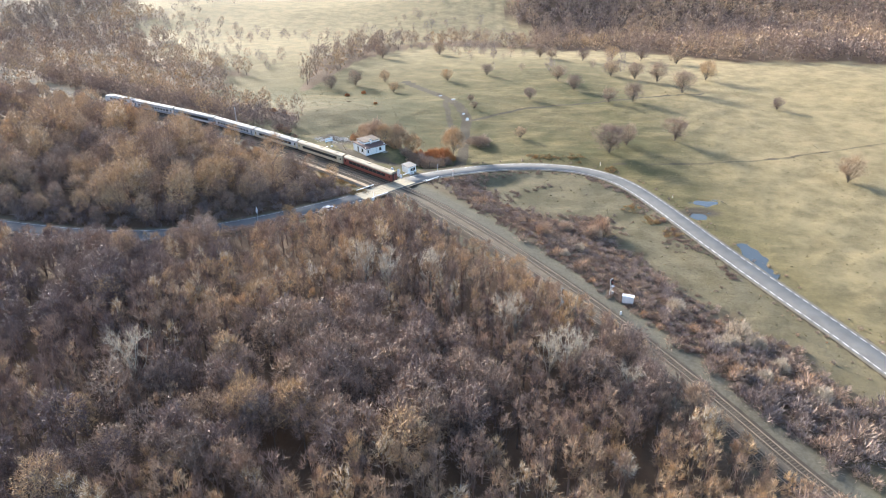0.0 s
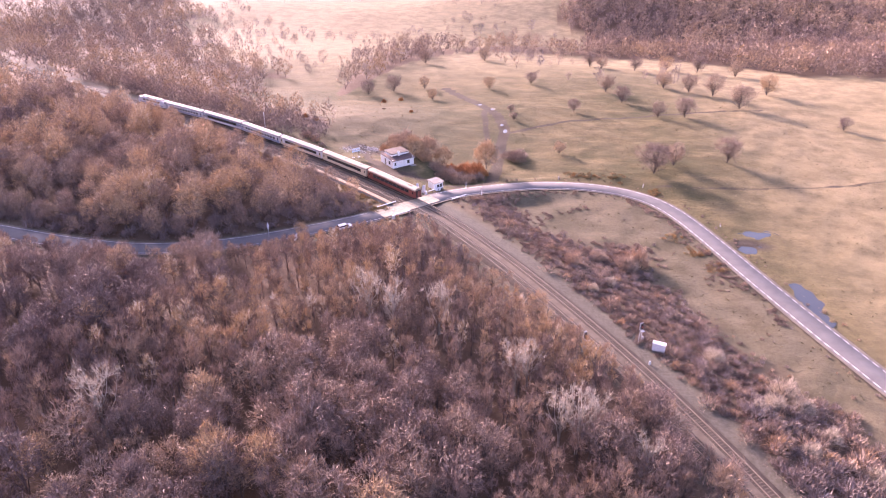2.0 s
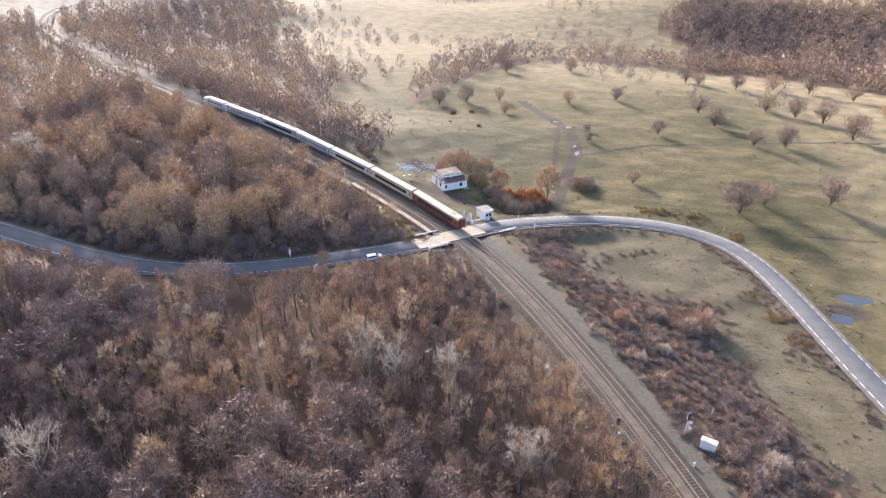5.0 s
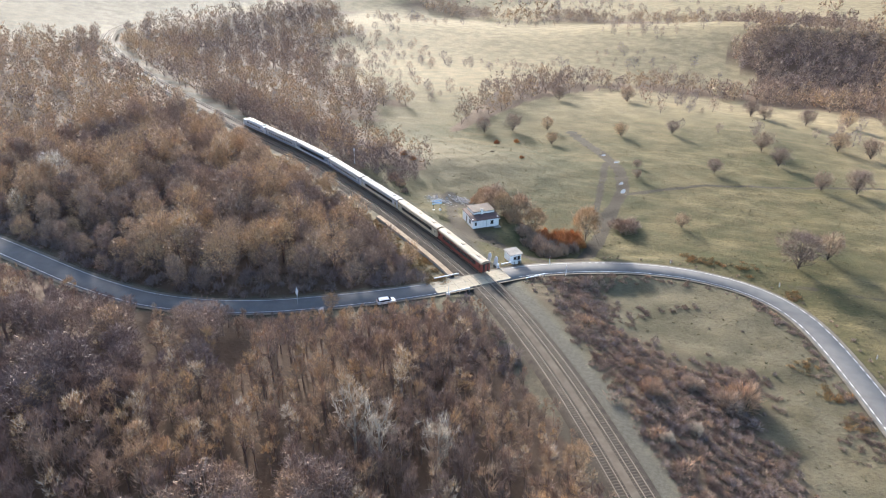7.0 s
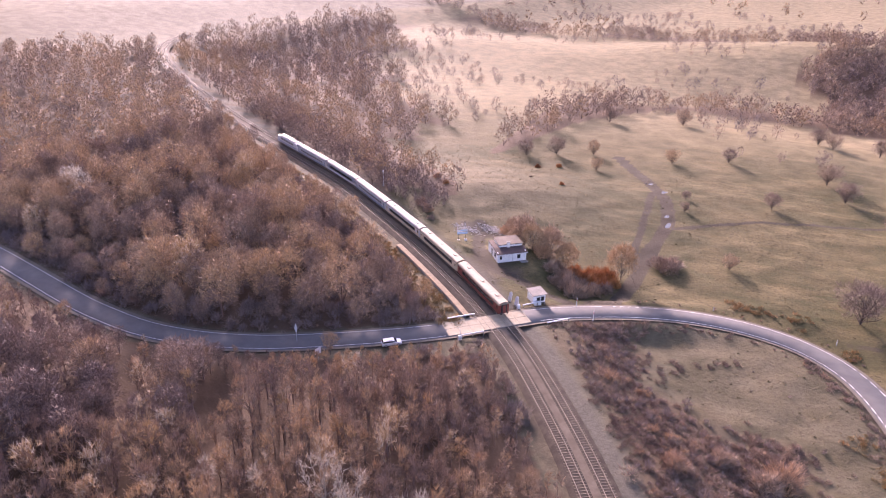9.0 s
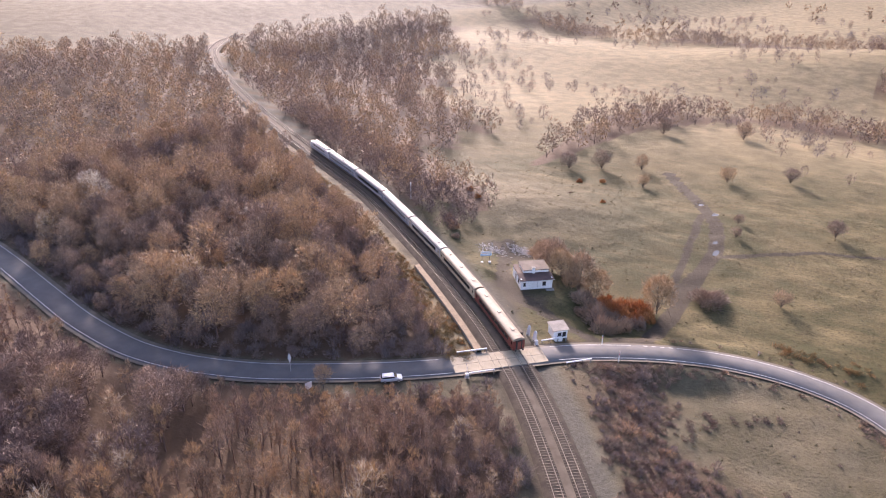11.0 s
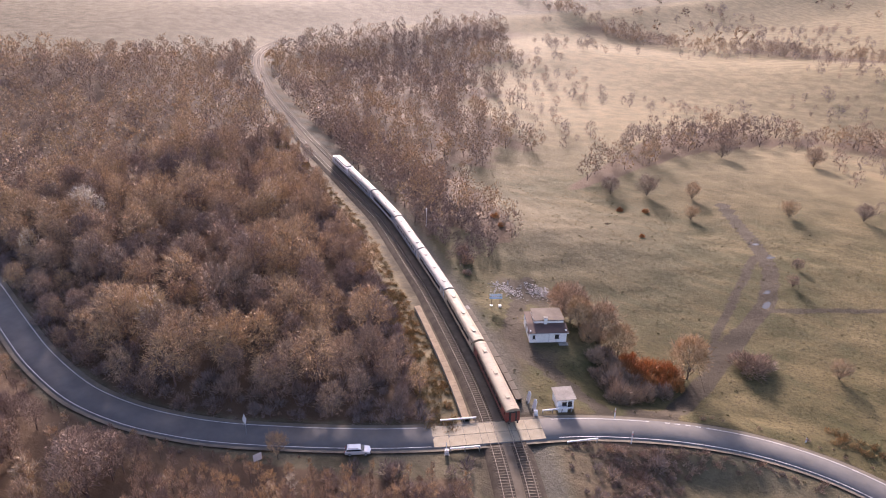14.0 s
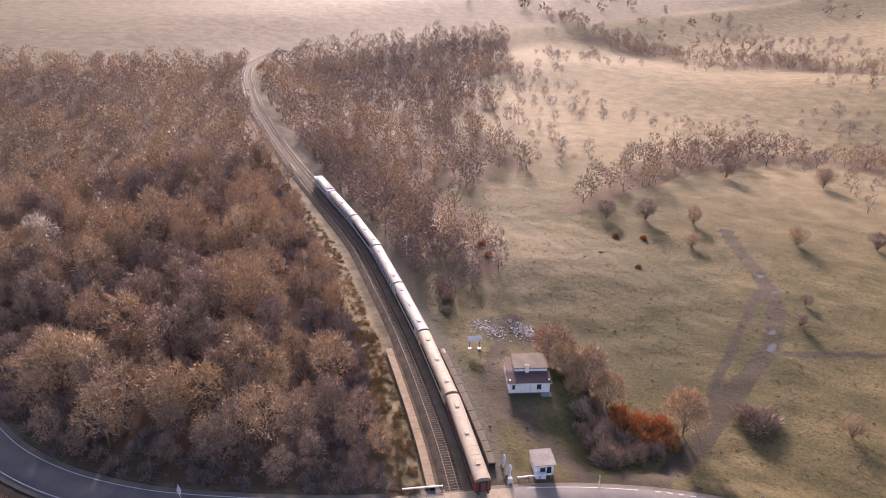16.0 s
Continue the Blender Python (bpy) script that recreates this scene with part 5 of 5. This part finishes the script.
def build_meadow_trees():
    kinds = [dome_tree(500 + k, 8.6, 5.2, 2300, 0.06, 1.2, 28, 0.0, 0.5, 0.3, 9, 0.25) for k in range(4)]
    meshes = [plant_mesh(v, ("trunk", "crown"), (M_BARK, M_TWIG), h) for v, h in zip(kinds, (0.35, 0.6, 0.25, 0.5))]
    spots = [(64.7, 258.1, 1.15), (73.3, 266.5, 0.8), (94.4, 272.2, 0.95), (32, 277, 0.45), (42, 332.7, 0.6), (61, 369.8, 0.8), (66.3, 351.3, 0.75), (78.5, 326, 0.65), (90, 325.7, 0.9), (92.3, 384, 0.8),
             (103.8, 377.8, 0.85), (113.8, 370.5, 1.0), (119.5, 345.7, 1.1), (141.7, 375.7, 1.0), (154.8, 317, 0.55), (143.7, 230.4, 0.9), (13.1, 328.9, 0.35), (2.2, 373.2, 0.6), (60.4, 440.9, 0.8),
             (66.1, 431, 0.7), (84.7, 427.7, 0.8), (104, 435.6, 0.8), (24, 383, 0.6), (-2, 446, 0.8), (-37, 433, 0.8), (-31, 372, 0.6), (14.4, 316, 0.35), (-46, 366, 0.75), (-58, 360, 0.7), (-25, 352, 0.5), (121, 432, 0.9), (139, 420, 0.8)]
    for k, (x, y, s) in enumerate(spots):
        stand("tree", meshes[k % 4], "lone leafless spreading tree on the open meadow", "tree", x, y, k * 77.0, s * 1.42, "trees dotted over the meadow")


def build_scrub():
    kinds = [bush(600 + k, 1.5 + 0.3 * (k % 3), 2.2 + 0.4 * (k % 2), 150, 0.1) for k in range(5)]
    # between railway and road
    x, y, rng = jittered(-10, 100, 60, 240, 2.2, 11)
    jr, dr = nearest(ROAD, x, y)
    z, e = land(x, y)
    inner = ((x - ROAD[jr, 0]) * ROAD_T[jr, 1] - (y - ROAD[jr, 1]) * ROAD_T[jr, 0] > 0) & (e > 7) & (dr > 6)
    deep = tangled(x, y)
    keep = inner & (rng.random(len(x)) < 0.02 + 0.9 * deep)
    deep = deep[keep]
    x, y, z, e = x[keep], y[keep], z[keep], e[keep]
    size = rng.uniform(0.3, 0.8, len(x)) * (0.6 + 0.4 * deep) * (1.0 + 0.8 * (1 - ss(y, 105, 150))) * np.where(rng.random(len(x)) < 0.07, 1.7, 1.0)
    scattered("scrub", kinds, [(x[i], y[i], z[i], rng.uniform(0, 6.28), size[i]) for i in range(len(x))], M_GREYBUSH, "tangled grey brown scrub beside the railway", "scrub", np.clip(0.4 + 0.25 * patchy(x, y, 7) + rng.normal(0, 0.25, len(x)), 0, 1))
    x, y, rng = jittered(-8, 80, 95, 240, 1.5, 13)
    jr, dr = nearest(ROAD, x, y)
    z, e = land(x, y)
    inner = ((x - ROAD[jr, 0]) * ROAD_T[jr, 1] - (y - ROAD[jr, 1]) * ROAD_T[jr, 0] > 0) & (e > 8) & (dr > 4.5)
    keep = inner & (0.35 * patchy(x + 5, y, 8) + 0.5 * rng.random(len(x)) + 0.75 * tangled(x, y) + 0.55 * (1 - ss(dr, 4.5, 10)) * (y > 150) > 0.66)
    x, y, z = x[keep], y[keep], z[keep]
    flat = [bush(640 + k, 1.5, 0.8, 130, 0.07, 0.6) for k in range(4)]
    scattered("brambles", flat, [(x[i], y[i], z[i], rng.uniform(0, 6.28), rng.uniform(0.5, 0.95)) for i in range(len(x))], M_DARKBUSH, "low dark red brown brambles on the slope", "brambles", np.clip(0.55 + 0.4 * patchy(x, y, 5) + rng.normal(0, 0.3, len(x)), 0, 1))
    # verge between wood and road, and along the meadow side of the road
    pts = []
    for s in range(4, len(ROAD) - 4, 2):
        for o in (-6.0, 5.6):
            if rng.random() < (0.5 if s > CROSS + 45 else 0.35) and abs(s - CROSS) > 30:
                q = ROAD[s, :2] + np.array([ROAD_T[s, 1], -ROAD_T[s, 0]]) * (o + rng.normal(0, 0.8))
                pts.append(q)
    pts = np.array(pts)
    z, e = land(pts[:, 0], pts[:, 1])
    scattered("verge_scrub", kinds, [(*pts[i], z[i], rng.uniform(0, 6.28), rng.uniform(0.2, 0.5)) for i in range(len(pts))], M_GREYBUSH, "low brown brambles along the road verge", "scrub", rng.uniform(0.5, 1.0, len(pts)))
    # rusty grass along the wooden platform
    rng = np.random.default_rng(15)
    rows = [track_pose(TS + rng.uniform(4, 62) if k < 420 else TS + rng.uniform(55, 230), rng.uniform(-14, -7.4)).translation for k in range(1000)]
    hx, hy = np.array([v.x for v in rows]), np.array([v.y for v in rows])
    hz, _ = land(hx, hy)
    low = [bush(650 + k, 1.3, 0.8, 56, 0.1, 0.6) for k in range(3)]
    scattered("rusty_grass", low, [(hx[i], hy[i], hz[i], rng.uniform(0, 6.28), rng.uniform(0.5, 1.0)) for i in range(len(hx))], M_RUSTGRASS, "rusty dry grass beside the wooden platform", "grass", rng.uniform(0.0, 1.0, len(hx)))
    # tall golden grass in clumps on the road's verges
    hubs = np.repeat(np.array([(67, 199), (70, 189), (62, 209), (41, 255), (50, 254), (36, 256), (62, 242)], float), 14, 0)
    hubs += rng.normal(0, 1.5, hubs.shape)
    _, dr = nearest(ROAD, hubs[:, 0], hubs[:, 1])
    hubs = hubs[dr > 4.3]
    hz, _ = land(hubs[:, 0], hubs[:, 1])
    scattered("golden_grass", low, [(*hubs[i], hz[i], rng.uniform(0, 6.28), rng.uniform(0.6, 1.1)) for i in range(len(hubs))], M_RUSTGRASS, "clumps of tall golden dry grass on the road verge", "grass", rng.uniform(0.1, 0.8, len(hubs)))
    # tussocks
    tuft = [bush(700 + k, 0.5, 0.22, 14, 0.2, 0.28) for k in range(4)]
    x, y, rng = jittered(-110, 150, 90, 420, 2.7, 12)
    z, e = land(x, y)
    _, dr = nearest(ROAD, x, y)
    keep = (e > 8) & (dr > 5) & (y < 360) & (rng.random(len(x)) < 0.6) & (patchy(x, y, 11) > -0.6)
    x, y, z = x[keep], y[keep], z[keep]
    scattered("tussocks", [((v[0][0][:0], v[0][1][:0]), v[1]) for v in tuft], [(x[i], y[i], z[i], rng.uniform(0, 6.28), rng.uniform(0.4, 0.95)) for i in range(len(x))], M_TUFT, "tufts of dry grass over the meadow", "grass", rng.uniform(0, 1, len(x)), 0.02)


def build_special_trees():
    pale = [bare_tree(800 + k, 13, 3.4, 900, 0.065, 0.2, 0.8, 12, 1.3, 1.3) for k in range(3)]
    pm = [plant_mesh(v, ("trunk", "crown"), (M_PALEBARK, M_WHITEBARK), 0.5) for v in pale]
    for k, (x, y, sc) in enumerate(((23.5, 107.5, 1.15), (26.5, 110, 0.95), (20.5, 109, 1.0), (34, 101, 0.95), (13, 122, 1.05), (15.5, 124, 0.9), (-18, 140, 1.08), (-12.5, 138, 1.1), (-3, 140, 1.1), (-56, 101, 1.25))):
        stand("pale_tree", pm[k % 3], "pale barked leafless tree standing out of the wood", "tree", x, y, k * 67.0, sc, "pale trees of the wood")
    gold = [dome_tree(820 + k, 13.5, 4.4, 1700, 0.075, 1.2, 12) for k in range(2)]
    gm = [plant_mesh(v, ("trunk", "crown"), (M_BARK, M_TWIG), 0.78) for v in gold]
    for k, (x, y, sc) in enumerate(((-33.2, 91, 1.1), (-25.5, 92, 1.0), (-19, 90, 0.85), (24, 88, 0.6), (28.5, 90, 0.6), (18.5, 150, 0.7), (41, 119, 0.5), (8, 160, 0.6))):
        stand("golden_tree", gm[k % 2], "leafless tree with golden brown twigs in the wood", "tree", x, y, k * 53.0, sc, "golden trees of the wood")
    ash = [dome_tree(840 + k, 8.4, 4.2, 2600, 0.09, 1.05, 12, 0.06, 0.3, 0.4) for k in range(2)]
    am = [plant_mesh(v, ("trunk", "crown"), (M_BARK, M_TWIG), 0.66) for v in ash]
    for k, (x, y, sc) in enumerate(((-26, 260, 0.95), (-22, 256, 0.7), (-17.5, 259, 0.95), (-12, 257, 0.75), (4.0, 258.5, 0.95), (-30, 264, 0.8))):
        stand("ash_tree", am[k % 2], "leafless tan tree behind the station house", "tree", x, y, k * 71.0, sc * 1.5, "trees behind the station")
    lone = plant_mesh(dome_tree(860, 6.5, 2.4, 1300, 0.045, 0.8, 9), ("trunk", "crown"), (M_BARK, M_TWIG), 0.62)
    for x, y, sc in ((-44.0, 181.3, 1.0), (-103, 164, 0.95), (-24, 168, 0.7)):
        stand("roadside_tree", lone, "young leafless tree beside the road", "tree", x, y, x * 9, sc, "young roadside trees")
    dense = {"r": [bush(880 + k, 2.4, 3.0, 1500, 0.10, 0.8) for k in range(2)], "d": [bush(890 + k, 2.4, 2.8, 1500, 0.07, 0.9) for k in range(2)], "g": [bush(895 + k, 2.3, 3.6, 1400, 0.06, 1.1) for k in range(2)], "b": [bush(905, 3.0, 2.2, 1800, 0.07, 0.8)], "p": [bush(910 + k, 2.6, 4.2, 1500, 0.07, 1.1) for k in range(2)]}
    mats = {"r": (M_RUST, "bush with rusty orange leaves behind the hut", "rusty_bush"), "d": (M_DARKBUSH, "dark red brown thicket bush behind the station", "thicket_bush"), "g": (M_GREYBUSH, "grey brown leafless bush by the field track", "leafless_bush"), "b": (M_DARKBUSH, "round dark red bramble on the meadow", "bramble"), "p": (M_WHITEBARK, "pale tan leafless bush on the slope beside the railway", "pale_bush")}
    made = {k: [plant_mesh(v, ("trunk", "crown"), (M_BARK, mats[k][0]), 0.85 if k in "dg" else 0.55) for v in vs] for k, vs in dense.items()}
    thicket = [("r", -6.5, 252, 1.0), ("r", -3.5, 255.5, 1.05), ("r", -2.5, 251, 0.9), ("r", 0.5, 257, 1.0), ("r", -9, 256.5, 0.75), ("r", 0, 252, 0.8), ("d", -14, 254, 0.9), ("d", -11, 251, 0.85), ("d", -8, 248, 0.8), ("d", -5, 248, 0.85), ("d", -1.5, 248.5, 0.7), ("d", -18, 258, 0.8), ("g", -7.5, 243, 1.1), ("g", -5, 240, 1.05), ("g", -9, 247, 1.0), ("g", -14, 248, 0.8), ("g", -18, 253, 0.85)]
    outliers = [("g", -21, 259, 0.9), ("g", -36, 272, 0.7), ("g", -3, 243, 0.8), ("g", -1, 246, 0.75), ("d", 1.5, 250, 0.8), ("r", 3, 254, 0.7), ("g", -12, 244, 0.6), ("b", 15, 271, 1.9), ("b", -45, 326, 0.3), ("r", -32, 324, 0.45), ("r", -70, 300, 0.6), ("r", -76, 306, 0.7), ("r", -48, 345, 0.6), ("r", -40, 349, 0.6), ("g", -62, 268, 0.6), ("g", -66, 272, 0.7), ("d", -58, 262, 0.45)]
    slope = [("g", 48, 190, 1.25), ("d", 45, 187, 1.1), ("g", 29, 181, 0.8), ("d", 37, 190, 0.8), ("p", 38, 172, 0.7), ("p", 33, 166, 0.6), ("p", 56, 142, 0.95), ("p", 68, 133, 1.3), ("p", 70, 129, 1.1), ("p", 64, 128, 0.9), ("p", 72, 120, 1.0), ("p", 60, 125, 0.8), ("p", 76, 110, 1.0), ("p", 66, 114, 0.8)]
    for n, (k, x, y, sc) in enumerate(thicket + outliers + slope):
        mat, label, name = mats[k]
        stand(name, made[k][n % len(made[k])], label, "bush", x, y, n * 41.0, sc * (1.45 if y < 275 and k not in "bp" else 1.0), "bushes about the station")


build_woods()
build_meadow_trees()
build_special_trees()
build_scrub()
